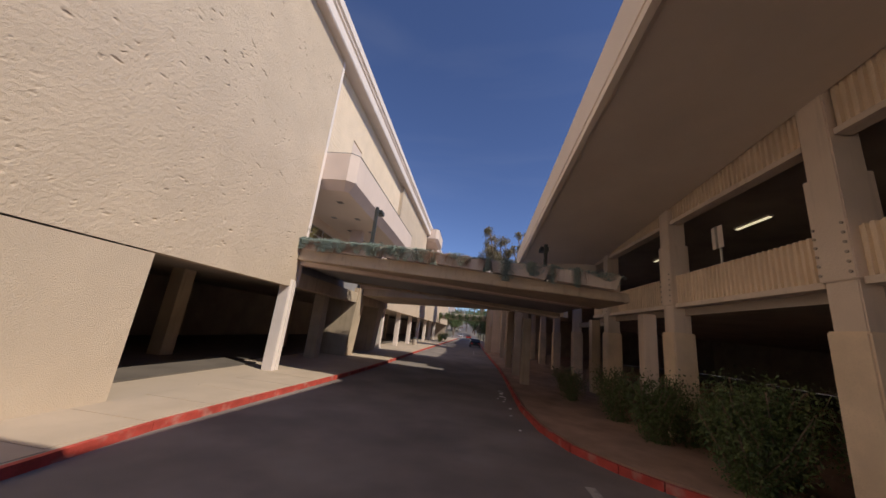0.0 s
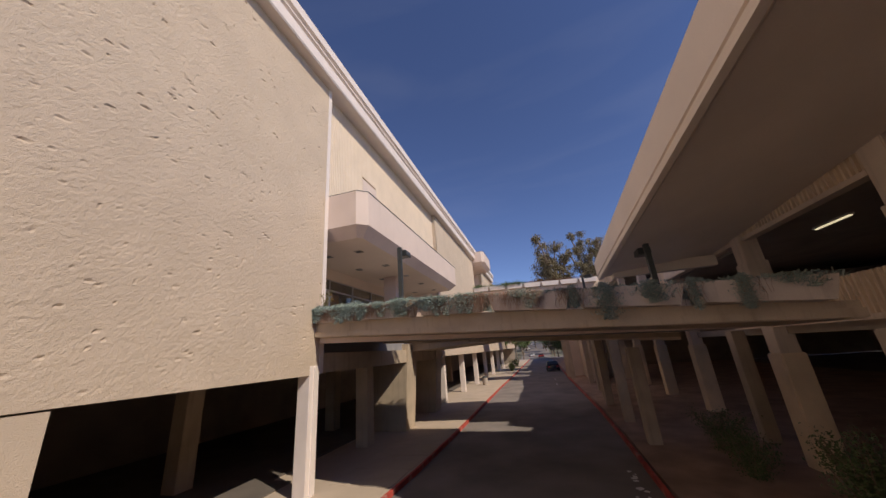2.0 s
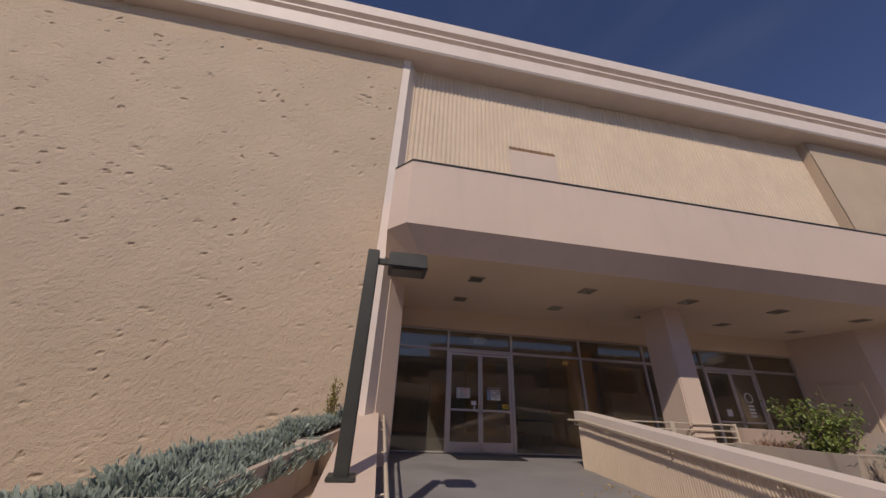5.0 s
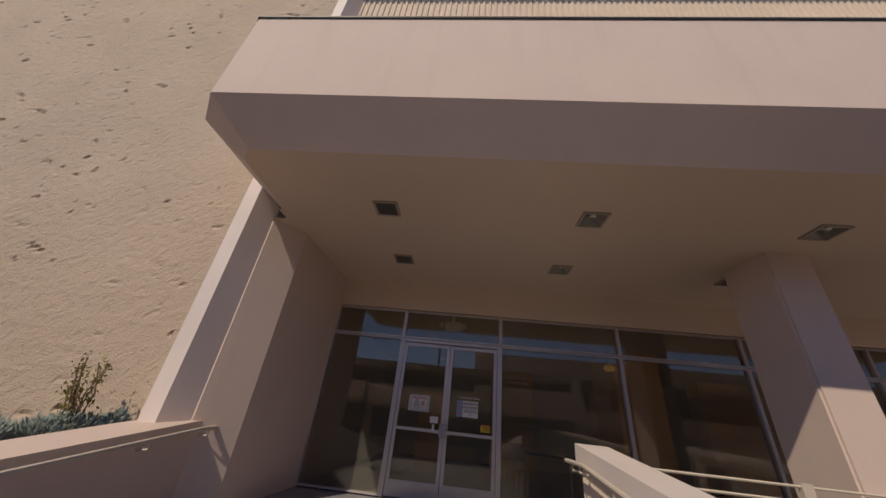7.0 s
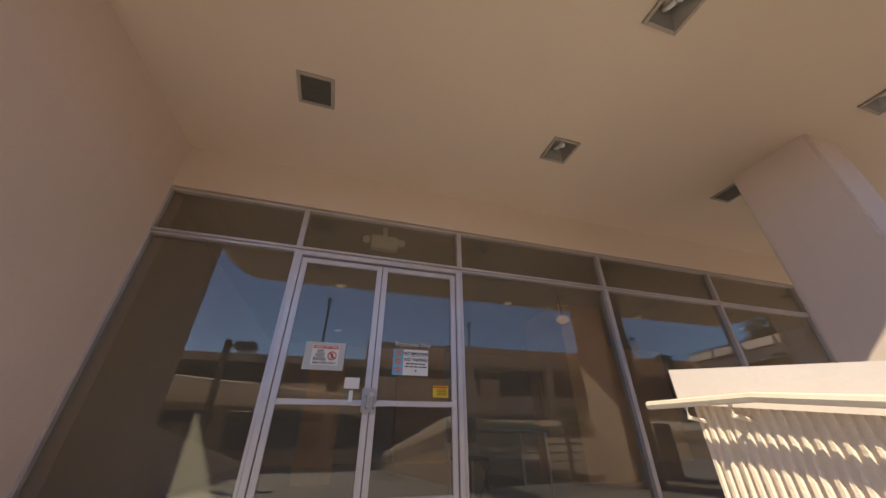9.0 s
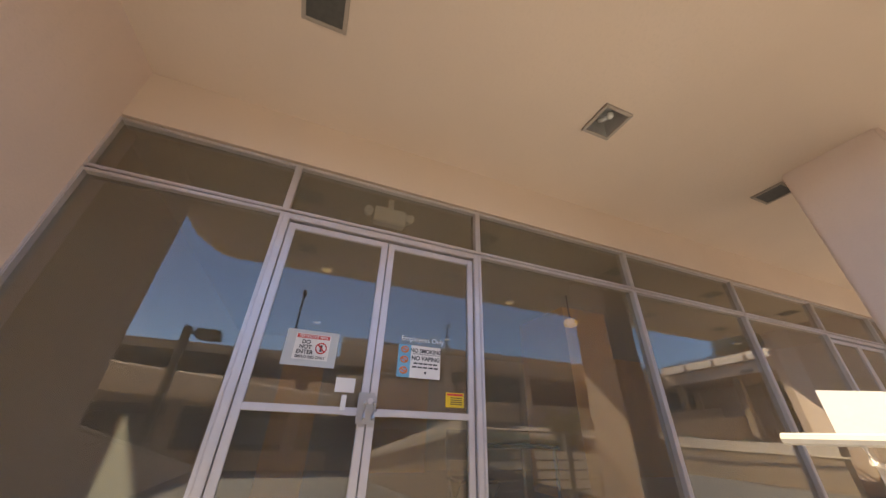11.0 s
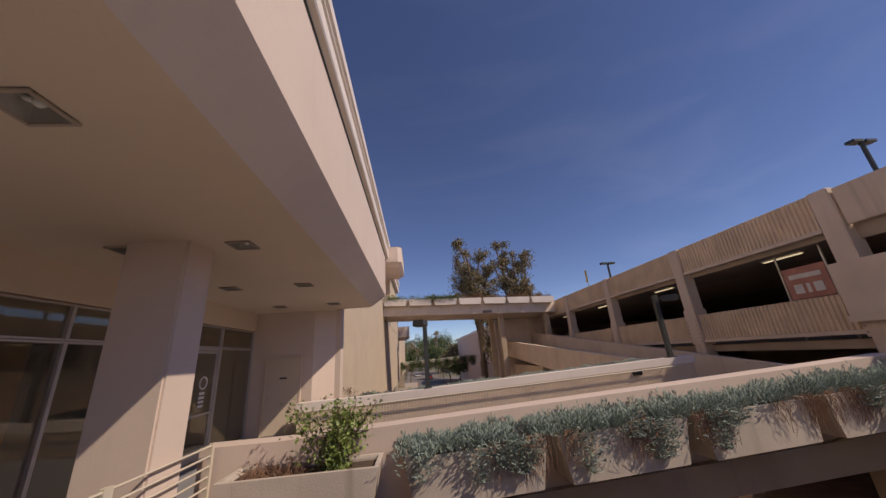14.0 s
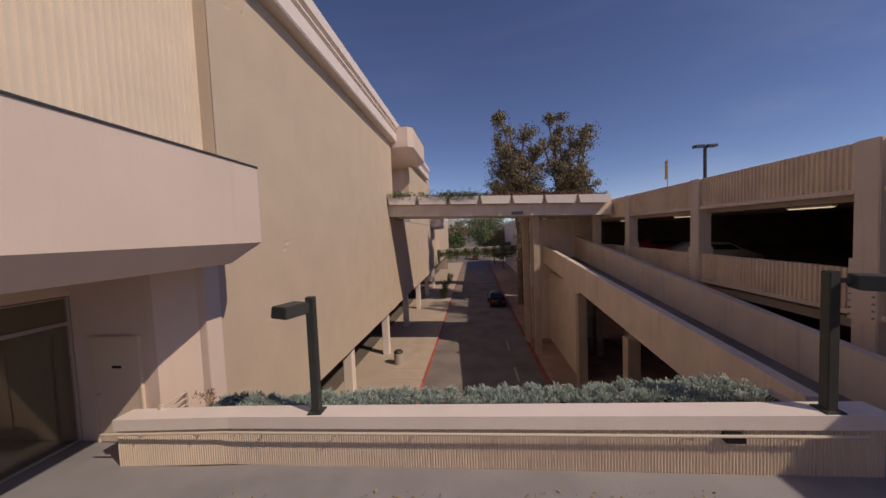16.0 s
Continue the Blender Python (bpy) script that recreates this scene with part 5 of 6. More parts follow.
handrail("cream-painted pipe handrail on the ribbed parapet, chipped", [(1.75, 2.38, 0.86), (2.2, 2.38, 0.86), (14.3, 2.38, deck_a(14.3) + 0.86)], (0, 0.12), n=9)
handrail("cream-painted pipe handrail inside the plain parapet", [(1.9, -1.58, 0.8), (2.2, -1.58, 0.79), (8.5, -1.58, -0.08), (14.3, -1.58, -0.57)], (0, -0.12), n=9)
handrail("cream-painted pipe handrail on the far ribbed parapet", [(1.6, 10.74, 0.64), (3.7, 10.8, 0.68), (12.8, 10.42, deck_b(12.8) + 0.62)], (0, 0.13), n=9)


def guard_rail(label, x, y0, y1, z):
    e = thing("guard_railing", label, "railing", (x, (y0 + y1) / 2, z))
    for y in (y0, y1):
        part("post", boxes((x - 0.025, x + 0.025, y - 0.025, y + 0.025, z, z + 0.95)), RAIL, e)
    for i in range(7):
        bm = bmesh.new()
        tube(bm, [(x, y0, z + 0.2 + i * 0.12), (x, y1, z + 0.2 + i * 0.12)], 0.014, 6)
        part("bar", bm, RAIL, e)
    return e


guard_rail("pale painted steel guard railing with horizontal bars", 2.17, 2.85, 4.4, -0.02)
guard_rail("pale painted steel guard railing with horizontal bars", 2.17, 4.45, 6.0, -0.02)
guard_rail("pale painted steel guard railing beside the far parapet", 2.2, 11.15, 11.7, 0.0)


def post_lamp(x, y, z, h, ang, label):
    e = thing("post_lamp", label, "lamp post", (x, y, z), "post lamps on the parapets")
    part("pole", boxes((x - 0.065, x + 0.065, y - 0.065, y + 0.065, z - 0.02, z + h), bevel=0.008), DARKMETAL, e)
    part("base_plate", boxes((x - 0.12, x + 0.12, y - 0.12, y + 0.12, z - 0.01, z + 0.02), bevel=0.004), DARKMETAL, e)
    d = Vector((math.cos(radians(ang)), math.sin(radians(ang)), 0))
    w = Vector((-d.y, d.x, 0))
    c = Vector((x, y, z + h - 0.12))
    bm = bmesh.new()
    q = lambda a, b, zz: tuple(c + d * a + w * b + Vector((0, 0, zz)))
    hexa(bm, [q(0.05, -0.03, -0.03), q(0.2, -0.03, -0.03), q(0.2, 0.03, -0.03), q(0.05, 0.03, -0.03)], [q(0.05, -0.03, 0.03), q(0.2, -0.03, 0.03), q(0.2, 0.03, 0.03), q(0.05, 0.03, 0.03)])
    part("arm", bm, DARKMETAL, e)
    bm = bmesh.new()
    hexa(bm, [q(0.18, -0.17, -0.1), q(0.62, -0.17, -0.1), q(0.62, 0.17, -0.1), q(0.18, 0.17, -0.1)], [q(0.18, -0.16, 0.08), q(0.6, -0.16, 0.08), q(0.6, 0.16, 0.08), q(0.18, 0.16, 0.08)])
    bmesh.ops.bevel(bm, geom=list(bm.edges), offset=0.012, segments=2, affect="EDGES")
    head = part("lamp_head", bm, DARKMETAL, e, "dark box-shaped lamp head")
    bm = bmesh.new()
    hexa(bm, [q(0.23, -0.12, -0.112), q(0.57, -0.12, -0.112), q(0.57, 0.12, -0.112), q(0.23, 0.12, -0.112)], [q(0.23, -0.12, -0.101), q(0.57, -0.12, -0.101), q(0.57, 0.12, -0.101), q(0.23, 0.12, -0.101)])
    part("lens", bm, DARKLENS, head)


post_lamp(5.4, -1.98, 0.408, 2.18, 90, "dark square post lamp with box head on the plain parapet")
post_lamp(12.7, -1.92, -0.376, 1.86, 90, "dark square post lamp with box head under the canopy roof")
post_lamp(5.25, 11.0, deck_b(5.25) + 0.86, 1.95, 250, "dark square post lamp with box head on the far parapet")
post_lamp(12.68, 10.65, deck_b(12.68) + 0.86, 1.9, 330, "dark square post lamp with box head at the parapet corner")
tagged(part("scupper", boxes((11.3, 11.55, 10.5, 10.62, deck_b(11.4) + 0.5, deck_b(11.4) + 0.62), bevel=0.01), BLACK), "dark drain scupper set in the ribbed parapet", "scupper")
tagged(part("door_mat", boxes((0.15, 0.95, 0.1, 1.7, 0.0, 0.015), bevel=0.006), BLACK), "worn black rubber mat before the doors", "mat")


# ---- trees and far things ----
def tree(seed, x, y, h, crown, n, mat, label, leaf=0.35):
    rng = np.random.default_rng(seed)
    z = ROAD_Z + max(0.0, y - 110.0) * 0.055
    e = thing("tree", label, "tree", (x, y, z))
    bm = bmesh.new()
    lean = Vector((rng.normal(0, 0.4), rng.normal(0, 0.4), 0))
    top = Vector((x, y, z + h * 0.55)) + lean
    trunk = [Vector((x, y, z)), Vector((x, y, z + h * 0.25)) + lean * 0.3, top]
    for a, b, r in ((trunk[0], trunk[1], 0.28), (trunk[1], trunk[2], 0.2)):
        tube(bm, [a, b], r * h / 14, 8)
    part("trunk", bm, BARK, e)
    pts = []
    for k in range(22):
        a = k * 2.4 + rng.uniform(-0.4, 0.4)
        s = trunk[1].lerp(top, rng.uniform(0.1, 1.0))
        rr = crown * rng.uniform(0.35, 1.0)
        end = Vector((x + rr * math.cos(a), y + rr * math.sin(a), z + h * (1.0 - 0.48 * rng.uniform(0, 1) ** 1.1 - 0.08 * (rr / crown) ** 2)))
        bm = bmesh.new()
        mid = s.lerp(end, 0.5) + Vector((0, 0, 0.06 * h))
        tube(bm, [s, s.lerp(mid, 0.6), mid, mid.lerp(end, 0.6), end], 0.07 * h / 14, 6)
        part("limb", bm, BARK, e)
        for c in range(7):
            q = rng.uniform(0.45, 1.05)
            cc = (s.lerp(mid, q * 2) if q < 0.5 else mid.lerp(end, (q - 0.5) * 2)) + Vector(rng.normal(0, crown * 0.15, 3))
            sp = crown * rng.uniform(0.06, 0.12)
            for _ in range(n // 154):
                pts.append((cc.x + rng.normal(0, sp), cc.y + rng.normal(0, sp), cc.z + rng.normal(0, sp * 0.8)))
    leaves("crown", pts, leaf, mat, rng, e, droop=0.5, slim=0.38)
    return e


tree(1, 13.2, 43.0, 21.8, 3.7, 25000, GUMLEAF, "tall eucalyptus with an open ragged crown and pale limbs", 0.26)
tree(2, 18.9, 43.6, 21.2, 3.6, 25000, GUMLEAF, "tall eucalyptus with an open ragged crown and pale limbs", 0.26)
tree(3, 13.8, 37.5, 12.6, 3.0, 5000, GUMLEAF, "lower tree with olive and brown foliage", 0.26)
for i, (x, y, h, c) in enumerate(((1.0, 130, 9, 4), (6, 160, 10, 5), (13, 120, 9, 4), (17, 95, 10, 4), (-6, 170, 11, 6), (20, 150, 11, 6), (24, 120, 10, 5), (11, 190, 13, 6), (3.0, 100, 8.5, 2.5), (-1, 185, 13, 7), (8, 215, 14, 7), (15.5, 170, 13, 6), (2.5, 145, 10, 4), (10.5, 135, 9, 4), (22, 210, 14, 8), (13.2, 88, 7.5, 3.0), (14.5, 78, 6.5, 2.6), (12.6, 104, 8, 3.0), (0.0, 112, 8, 3.0), (-1.0, 150, 9, 4), (13.5, 200, 10, 5))):
    tree(60 + i, x, y, h, c, 2200, LEAF if i % 3 else GUMLEAF, "distant street tree with a rounded green crown", 0.6)


def palm(seed, x, y, h):
    rng = np.random.default_rng(seed)
    e = thing("palm_tree", "distant palm tree with a thin trunk and tufted crown", "palm tree", (x, y, ROAD_Z))
    h += max(0.0, y - 110.0) * 0.055
    bm = bmesh.new()
    tube(bm, [(x, y, ROAD_Z), (x + 0.1, y, ROAD_Z + h * 0.5), (x, y, ROAD_Z + h)], 0.22, 8)
    part("trunk", bm, BARK, e)
    for k in range(22):
        a, el = k * 2.4, rng.uniform(-0.9, 1.1)
        d = Vector((math.cos(a) * math.cos(el), math.sin(a) * math.cos(el), math.sin(el)))
        w = d.cross(Vector((0, 0, 1))).normalized()
        bm = bmesh.new()
        c = Vector((x, y, ROAD_Z + h))
        last = None
        for s in range(5):
            q = s / 4
            m = c + d * 1.5 * q + Vector((0, 0, -0.8 * q * q))
            wd = 0.28 * math.sin(math.pi * (0.15 + 0.8 * q))
            row = [bm.verts.new(m - w * wd - Vector((0, 0, 0.08))), bm.verts.new(m), bm.verts.new(m + w * wd - Vector((0, 0, 0.08)))]
            if last:
                for j in range(2):
                    bm.faces.new((last[j], last[j + 1], row[j + 1], row[j]))
            last = row
        part("frond", bm, GUMLEAF, e)


palm(1, 12.2, 120, 14)
palm(2, 9.5, 150, 13)
palm(3, 13.4, 150, 12)


def far_building(x0, x1, y0, y1, z1, mat, label, n=4):
    e = thing("far_building", label, "building", ((x0 + x1) / 2, (y0 + y1) / 2, ROAD_Z))
    part("wall", boxes((x0, x1, y0, y1, ROAD_Z - 0.05, z1)), mat, e)
    part("roof", boxes((x0 - 0.3, x1 + 0.3, y0 - 0.3, y1 + 0.3, z1, z1 + 0.5), bevel=0.03), WHITE, e)
    for i in range(n):
        xx = x0 + (x1 - x0) * (i + 0.3) / n
        w = part("window", boxes((xx, xx + (x1 - x0) / n * 0.4, y0 - 0.05, y0 + 0.1, z1 - 3.2, z1 - 1.6)), BLACK, e)
        part("sill", boxes((xx - 0.1, xx + (x1 - x0) / n * 0.4 + 0.1, y0 - 0.15, y0 - 0.05, z1 - 3.35, z1 - 3.2)), WHITE, w)


far_building(16.2, 32, 46.5, 92, 5.2, SMOOTH, "pale stucco building beyond the parking structure", 5)
far_building(-30, -4.5, 125, 137, 1.5, SMOOTH, "low pale building at the end of the street", 6)
tw = thing("bell_tower", "slender pale church tower with a tiled orange cap", "tower", (-2.6, 165, -1.7))
part("shaft", boxes((-4.2, -1.2, 163.5, 166.5, -1.8, 10.0), bevel=0.05), SMOOTH, tw)
part("belfry", boxes((-3.9, -1.5, 163.8, 166.2, 10.004, 12.2), bevel=0.05), WHITE, tw)
bm = bmesh.new()
lo = [bm.verts.new((x, y, 12.2)) for x, y in ((-4.1, 163.6), (-1.3, 163.6), (-1.3, 166.4), (-4.1, 166.4))]
tip = bm.verts.new((-2.7, 165, 15.0))
bm.faces.new(lo[::-1])
for i in range(4):
    bm.faces.new((lo[i], lo[(i + 1) % 4], tip))
part("cap", bm, material("orange_roof_tile", (0.5, 0.24, 0.1), 0.8, vary=0.2), tw, "orange tiled pyramid cap")
for z in (3.0, 6.5, 10.5):
    part("window", boxes((-3.0, -2.4, 163.42, 163.75, z, z + 1.2), bevel=0.02), BLACK, tw)
tagged(part("wall_beyond_parking", boxes((17.2, 48.0, 42.2, 42.5, 4.63, 5.5)), CONCRETE), "plain parapet closing the parking roof", "wall", kind="structure")
structure("parking_roof_deck", boxes((17.1, 48, 8.4, 42.2, 4.48, 4.62)), GREYCONC, "bare concrete top deck of the parking structure", "floor")
SCRUB = material("dry_hill_scrub", (0.17, 0.15, 0.1), 1.0, vary=0.35, scale=0.05, fine=0.4, stain=0.6, stain_color=(0.07, 0.085, 0.045), stain_scale=0.08)
rise = lambda y: ROAD_Z + max(0.0, y - 110.0) * 0.055
b = bmesh.new()
prism(b, [(110.0, ROAD_Z - 0.5), (110.0, ROAD_Z - 0.05), (330.0, rise(330.0) - 0.05), (520.0, rise(330.0) + 4.0), (900.0, ROAD_Z - 0.5)], "x", -420, 420)
structure("ground_slope", b, SCRUB, "dry scrubby slope rising at the end of the street", "ground")
b = bmesh.new()
prism(b, [(109.0, ROAD_Z - 0.02), (109.0, ROAD_Z + 0.02), (330.0, rise(330.0) + 0.05), (330.0, rise(330.0) - 0.02)], "x", 1.5, 11.5)
structure("road_slope", b, ASPHALT, "pale worn street climbing the far slope", "road")
b = bmesh.new()
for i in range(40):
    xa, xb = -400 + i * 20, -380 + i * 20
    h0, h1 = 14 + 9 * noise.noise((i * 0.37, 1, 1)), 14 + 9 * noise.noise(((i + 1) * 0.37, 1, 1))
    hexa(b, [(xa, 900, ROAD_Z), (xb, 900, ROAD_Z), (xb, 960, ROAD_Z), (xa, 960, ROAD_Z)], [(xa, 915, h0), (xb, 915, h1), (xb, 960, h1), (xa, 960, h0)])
# Distance haze is put into the hills' blue-grey base colour.
structure("backdrop_hills", b, material("hill_haze_tint", (0.16, 0.19, 0.25), 1.0, vary=0.1, scale=0.02), "blue hills far off, distance haze put into their colour", "backdrop")


# ---- parking structure fittings ----
def strip_light(x, y, z):
    e = thing("strip_light", "lit fluorescent strip light under the parking ceiling", "strip light", (x, y, z), "strip lights in the parking structure")
    part("housing", boxes((x - 0.08, x + 0.08, y - 0.65, y + 0.65, z - 0.05, z), bevel=0.01), WHITE, e)
    part("tube", boxes((x - 0.05, x + 0.05, y - 0.62, y + 0.62, z - 0.08, z - 0.051), bevel=0.01), TUBE, e)


for y in (0.0, -4.9, -9.8, -14.7):
    strip_light(20.8, y, 1.845)
    strip_light(18.2, y, 1.845)
for k in range(4):
    strip_light(17.7, 10.6 + 5.67 * k, 4.215)
strip_light(18.2, 5.0, 3.995)

bn = thing("parking_banner", "faded red hanging banner with white figures and steel poles", "banner", (17.4, 9.9, 2.75))
part("sheet", boxes((17.39, 17.41, 9.35, 10.55, 2.7, 3.7)), material("faded_red_banner", (0.5, 0.24, 0.19), 0.8, vary=0.15, scale=3), bn)
for y in (9.3, 10.6):
    bm = bmesh.new()
    tube(bm, [(17.4, y, 1.42), (17.4, y, 4.22)], 0.035, 8)
    part("pole", bm, STEEL, bn)
part("text_bar", boxes((17.375, 17.389, 9.5, 10.4, 3.34, 3.48)), WHITEINK, bn)
for y0, y1 in ((10.1, 10.35), (9.9, 10.0), (9.55, 9.8)):
    part("text_bar", boxes((17.375, 17.389, y0, y1, 2.87, 3.16)), WHITEINK, bn)

sg = thing("parking_sign", "blank pale back of a rectangular sign on a steel post", "sign", (16.32, -6.2, -0.93))
bm = bmesh.new()
tube(bm, [(16.32, -6.2, -0.93), (16.32, -6.2, 1.06)], 0.03, 8)
part("post", bm, STEEL, sg)
part("panel", boxes((16.25, 16.27, -6.4, -6.0, 0.5, 1.1), bevel=0.005), WHITE, sg)
part("back_bar", boxes((16.22, 16.25, -6.23, -6.17, 0.5, 1.1)), STEEL, sg)


def roof_lamp(x, y, z0, z1):
    e = thing("roof_lamp", "dark twin-headed lamp post on the parking roof", "lamp post", (x, y, z0))
    bm = bmesh.new()
    tube(bm, [(x, y, z0), (x, y, z1)], 0.09, 8)
    part("pole", bm, DARKMETAL, e)
    for s in (-1, 1):
        part("lamp_head", boxes((x + s * 0.35 - 0.28, x + s * 0.35 + 0.28, y - 0.18, y + 0.18, z1 - 0.05, z1 + 0.1), bevel=0.02), DARKMETAL, e)


roof_lamp(22.0, 27.0, 4.6, 8.4)
roof_lamp(26.0, 12.0, 4.6, 9.8)
roof_lamp(19.0, 38.0, 4.6, 7.7)
roof_lamp(26.0, -1.2, 4.2, 10.9)
fp = thing("yellow_flag", "narrow yellow flag banner on a thin pole", "flag", (17.5, 22.8, 4.6))
bm = bmesh.new()
tube(bm, [(17.5, 22.8, 4.6), (17.5, 22.8, 7.0)], 0.025, 6)
part("pole", bm, STEEL, fp)
part("cloth", boxes((17.51, 17.52, 22.82, 23.05, 6.05, 6.95)), YELLOW, fp)


def car(x, y, z, turn, mat, label):
    e = thing("parked_car", label, "car", (x, y, z))
    prof = [(-2.2, 0.35), (-2.15, 0.75), (-1.5, 0.9), (-0.75, 1.38), (0.75, 1.42), (1.55, 0.98), (2.15, 0.88), (2.22, 0.4)]
    bm = bmesh.new()
    prism(bm, [(a, b) for a, b in prof], "x", -0.86, 0.86)
    for v in bm.verts:
        if v.co.z > 1.1:
            v.co.x *= 0.78
    bmesh.ops.bevel(bm, geom=list(bm.edges), offset=0.06, segments=2, affect="EDGES")
    body = part("body", bm, mat, e, smooth=True)
    for s in (-1, 1):
        for yy in (-1.35, 1.35):
            bm = bmesh.new()
            tube(bm, [(s * 0.72, yy, 0.33), (s * 0.9, yy, 0.33)], 0.33, 18)
            w = part("wheel", bm, BLACK, e)
            bm = bmesh.new()
            tube(bm, [(s * 0.9, yy, 0.33), (s * 0.91, yy, 0.33)], 0.2, 14)
            part("rim", bm, STEEL, w)
        bm = bmesh.new()
        prism(bm, [(-1.2, 0.98), (-0.72, 1.3), (0.7, 1.33), (1.2, 1.0)], "x", s * 0.74, s * 0.8)
        part("side_window", bm, BLACK, e)
        part("tail_light", boxes((s * 0.62 - 0.15, s * 0.62 + 0.15, -2.22, -2.16, 0.62, 0.76), bevel=0.01), REDINK, e)
    bm = bmesh.new()
    hexa(bm, [(-0.7, -1.52, 0.95), (0.7, -1.52, 0.95), (0.6, -0.85, 1.36), (-0.6, -0.85, 1.36)], [(-0.7, -1.55, 0.97), (0.7, -1.55, 0.97), (0.6, -0.88, 1.38), (-0.6, -0.88, 1.38)])
    part("rear_window", bm, BLACK, e)
    part("bumper", boxes((-0.84, 0.84, -2.27, -2.15, 0.35, 0.6), bevel=0.03), BLACK, e)
    m4 = Matrix.Translation((x, y, z)) @ Matrix.Rotation(radians(turn), 4, "Z")
    for o in e.children:
        o.matrix_parent_inverse = Matrix.Identity(4)
    for o in e.children_recursive:
        if o.parent is not e:
            o.matrix_parent_inverse = Matrix.Identity(4)
    e.matrix_world = m4
    return e


CARDARK = material("dark_car_paint", (0.03, 0.032, 0.035), 0.25, 0.3, vary=0.05)
CARWHITE = material("white_car_paint", (0.7, 0.68, 0.65), 0.3, vary=0.04)
CARRED = material("red_car_paint", (0.4, 0.04, 0.03), 0.3, vary=0.05)
car(10.4, 44.0, ROAD_Z, 2, CARDARK, "dark saloon car parked beside the kerb")
car(8.4, 104.0, ROAD_Z, 0, CARRED, "small red car far down the street")
car(5.0, 118.0, ROAD_Z, 0, CARWHITE, "white car far down the street")
for x, y in ((2.6, 150.0), (10.4, 160.0), (2.6, 185.0), (10.4, 200.0)):
    car(x, y, ROAD_Z + (y - 110.0) * 0.055 + 0.03, 0, CARWHITE if y < 190 else CARDARK, "car parked along the climbing street")
car(21.0, 30.0, 1.43, 85, CARRED, "red car parked inside the parking structure")
car(20.0, 24.0, 1.43, 88, CARWHITE, "white car parked inside the parking structure")

lb = thing("litter_bin", "grey metal litter bin with a domed lid beside a column", "litter bin", (2.85, 26.3, WALK_Z))
bm = bmesh.new()
tube(bm, [(2.85, 26.3, WALK_Z), (2.85, 26.3, WALK_Z + 0.75)], 0.3, 16)
part("body", bm, GREYCONC, lb)
bm = bmesh.new()
bmesh.ops.create_uvsphere(bm, u_segments=14, v_segments=8, radius=0.31, matrix=Matrix.Translation((2.85, 26.3, WALK_Z + 0.76)) @ Matrix.Diagonal((1, 1, 0.6, 1)))
part("lid", bm, DARKMETAL, lb, smooth=True)

# road paint, litter and leaves
PAINTLINE = material("worn_road_paint", (0.5, 0.45, 0.4), 0.8, vary=0.2, scale=4, stain=0.7, stain_color=(0.14, 0.12, 0.11), stain_scale=5)
bm = bmesh.new()
hexa(bm, [(12.18, -8.41, ROAD_Z), (12.36, -8.41, ROAD_Z), (12.44, -11.7, ROAD_Z), (12.27, -11.7, ROAD_Z)], [(12.18, -8.41, ROAD_Z + 0.004), (12.36, -8.41, ROAD_Z + 0.004), (12.44, -11.7, ROAD_Z + 0.004), (12.27, -11.7, ROAD_Z + 0.004)])
tagged(part("road_line", bm, PAINTLINE), "worn white painted line on the asphalt", "road marking", kind="structure")
bm = bmesh.new()
pts = [(13.3 + 0.9 * q, -9.6 + 0.22 * math.sin(q * 5.0), ROAD_Z + 0.006) for q in np.linspace(0, 1.8, 14)]
for a, c in zip(pts, pts[1:]):
    hexa(bm, [(a[0], a[1] - 0.08, ROAD_Z), (c[0], c[1] - 0.08, ROAD_Z), (c[0], c[1] + 0.08, ROAD_Z), (a[0], a[1] + 0.08, ROAD_Z)], [(a[0], a[1] - 0.08, ROAD_Z + 0.005), (c[0], c[1] - 0.08, ROAD_Z + 0.005), (c[0], c[1] + 0.08, ROAD_Z + 0.005), (a[0], a[1] + 0.08, ROAD_Z + 0.005)])
tagged(part("road_lettering", bm, PAINTLINE), "worn white painted marking on the asphalt", "road marking", kind="structure")
bm = bmesh.new()
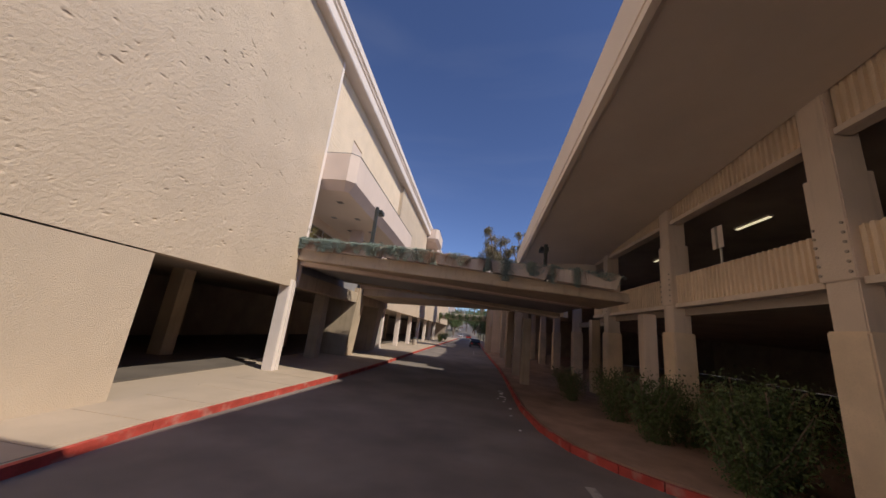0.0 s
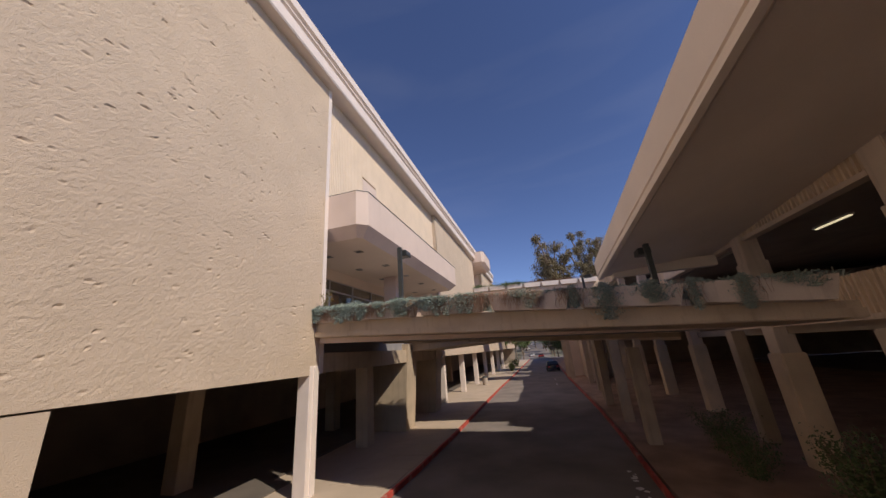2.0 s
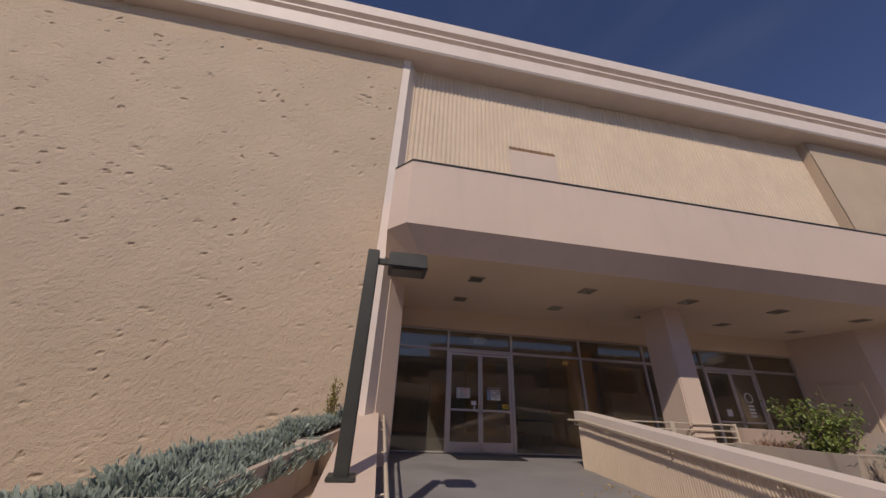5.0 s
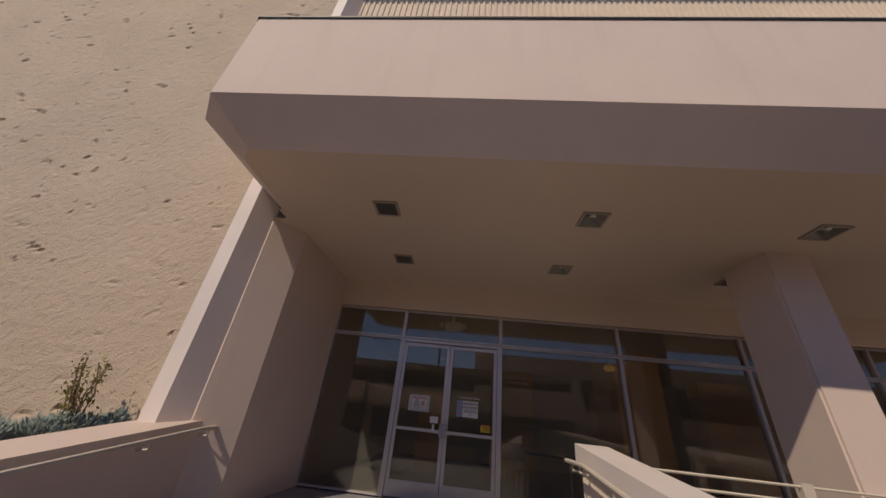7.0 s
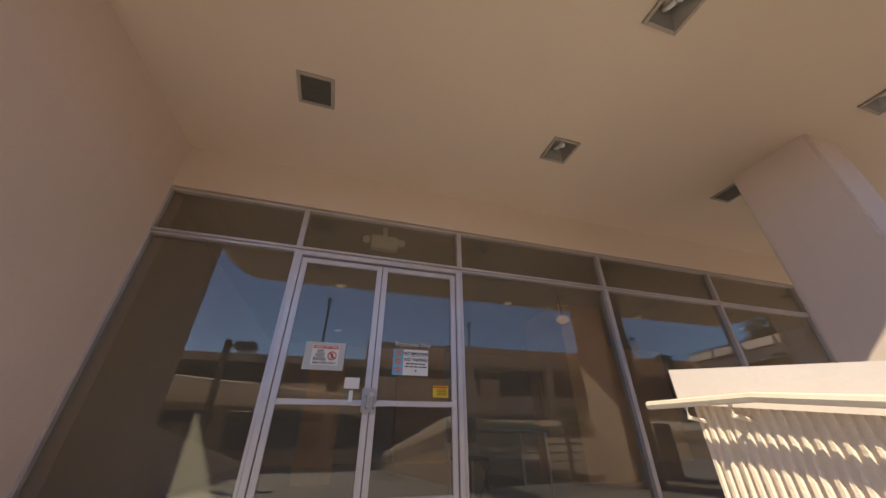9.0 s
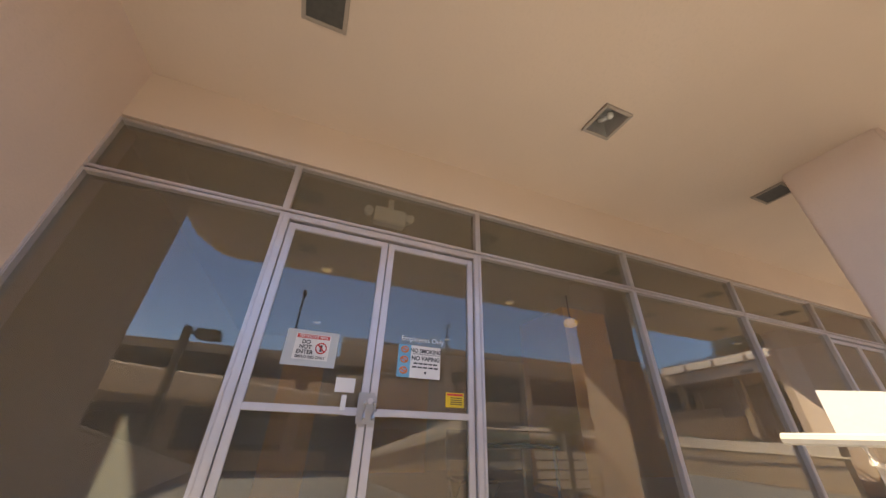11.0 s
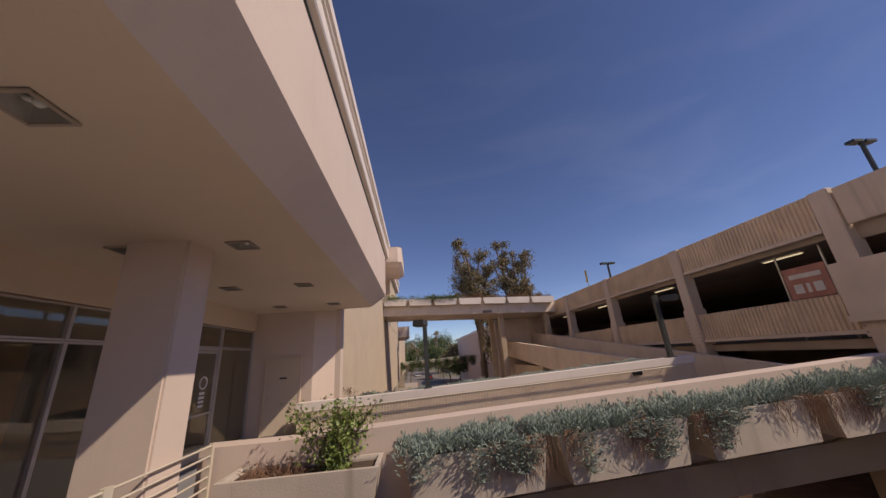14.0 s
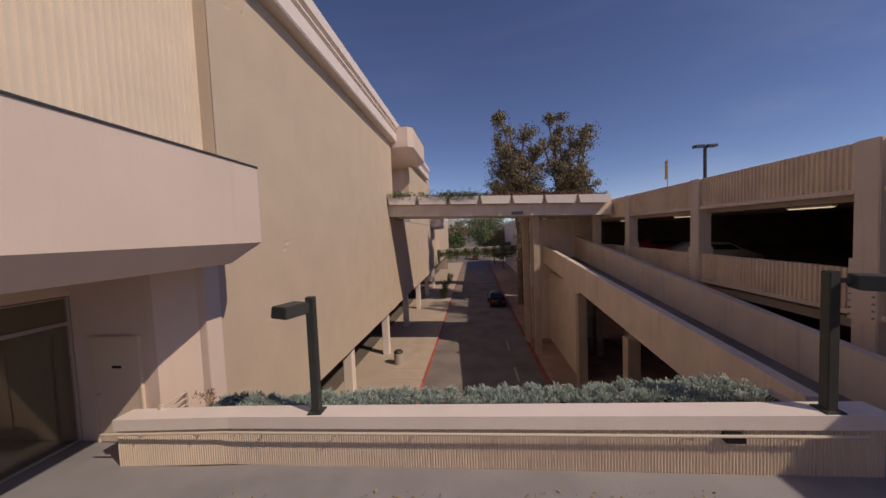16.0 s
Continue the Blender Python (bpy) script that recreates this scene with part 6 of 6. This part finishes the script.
for y in (24.0, 29.0):
    box(bm, 10.2, 10.32, y, y + 2.0, ROAD_Z, ROAD_Z + 0.005)
tagged(part("parking_line", bm, PAINTLINE), "worn white painted line near the kerb", "road marking", kind="structure")
rng = np.random.default_rng(12)
for i in range(16):
    x, y, r = 11.5 - abs(rng.normal(0, 0.12)), rng.uniform(-5.5, 0.5), rng.uniform(0.04, 0.1)
    bm = bmesh.new()
    vs = [bm.verts.new((x + r * rng.uniform(0.6, 1.2) * math.cos(a * 1.047), y + r * rng.uniform(0.6, 1.2) * math.sin(a * 1.047), ROAD_Z + rng.uniform(0.004, 0.03))) for a in range(6)]
    c = bm.verts.new((x, y, ROAD_Z + 0.035))
    for a in range(6):
        bm.faces.new((vs[a], vs[(a + 1) % 6], c))
    tagged(part("paper_scrap", bm, PAPER), "crumpled white paper scrap lying by the kerb", "litter", "paper scraps by the kerb")
LITTER = material("yellow_leaf_litter", (0.5, 0.36, 0.12), 0.9, vary=0.3, scale=6, random_by="island")
p = [(rng.uniform(3.0, 8.5), 2.25 - abs(rng.normal(0, 0.35)), 0) for _ in range(260)]
p = [(x, y, floor_a(x) + 0.012) for x, y, _ in p] + [(x, 10.3 - abs(rng.normal(0, 0.25)), deck_b(x) + 0.012) for x in rng.uniform(4, 11, 160)]
leaves("leaf_litter", p, 0.05, LITTER, rng, None, "dry yellow leaf litter on the ramp decks", "leaf litter", "stuff", droop=0.0)

# pavement joints as separate slabs near the camera's way
JOINT = material("pavement_slab", (0.5, 0.4, 0.31), 0.9, vary=0.1, scale=0.9, bump=0.003, bump_scale=60, stain=0.25, stain_color=(0.3, 0.24, 0.18), random_by="")
pv = bpy.data.objects["pavement_left"]
for k in range(34):
    y0 = -12.0 + k * 1.5
    kx = np.interp(y0 + 0.75, [q[1] for q in KERB_L], [q[0] for q in KERB_L]) - 0.18
    part("paving_slab", boxes((2.52, kx, y0 + 0.008, y0 + 1.492, WALK_Z - 0.02, WALK_Z + 0.012), bevel=0.004), JOINT, pv)
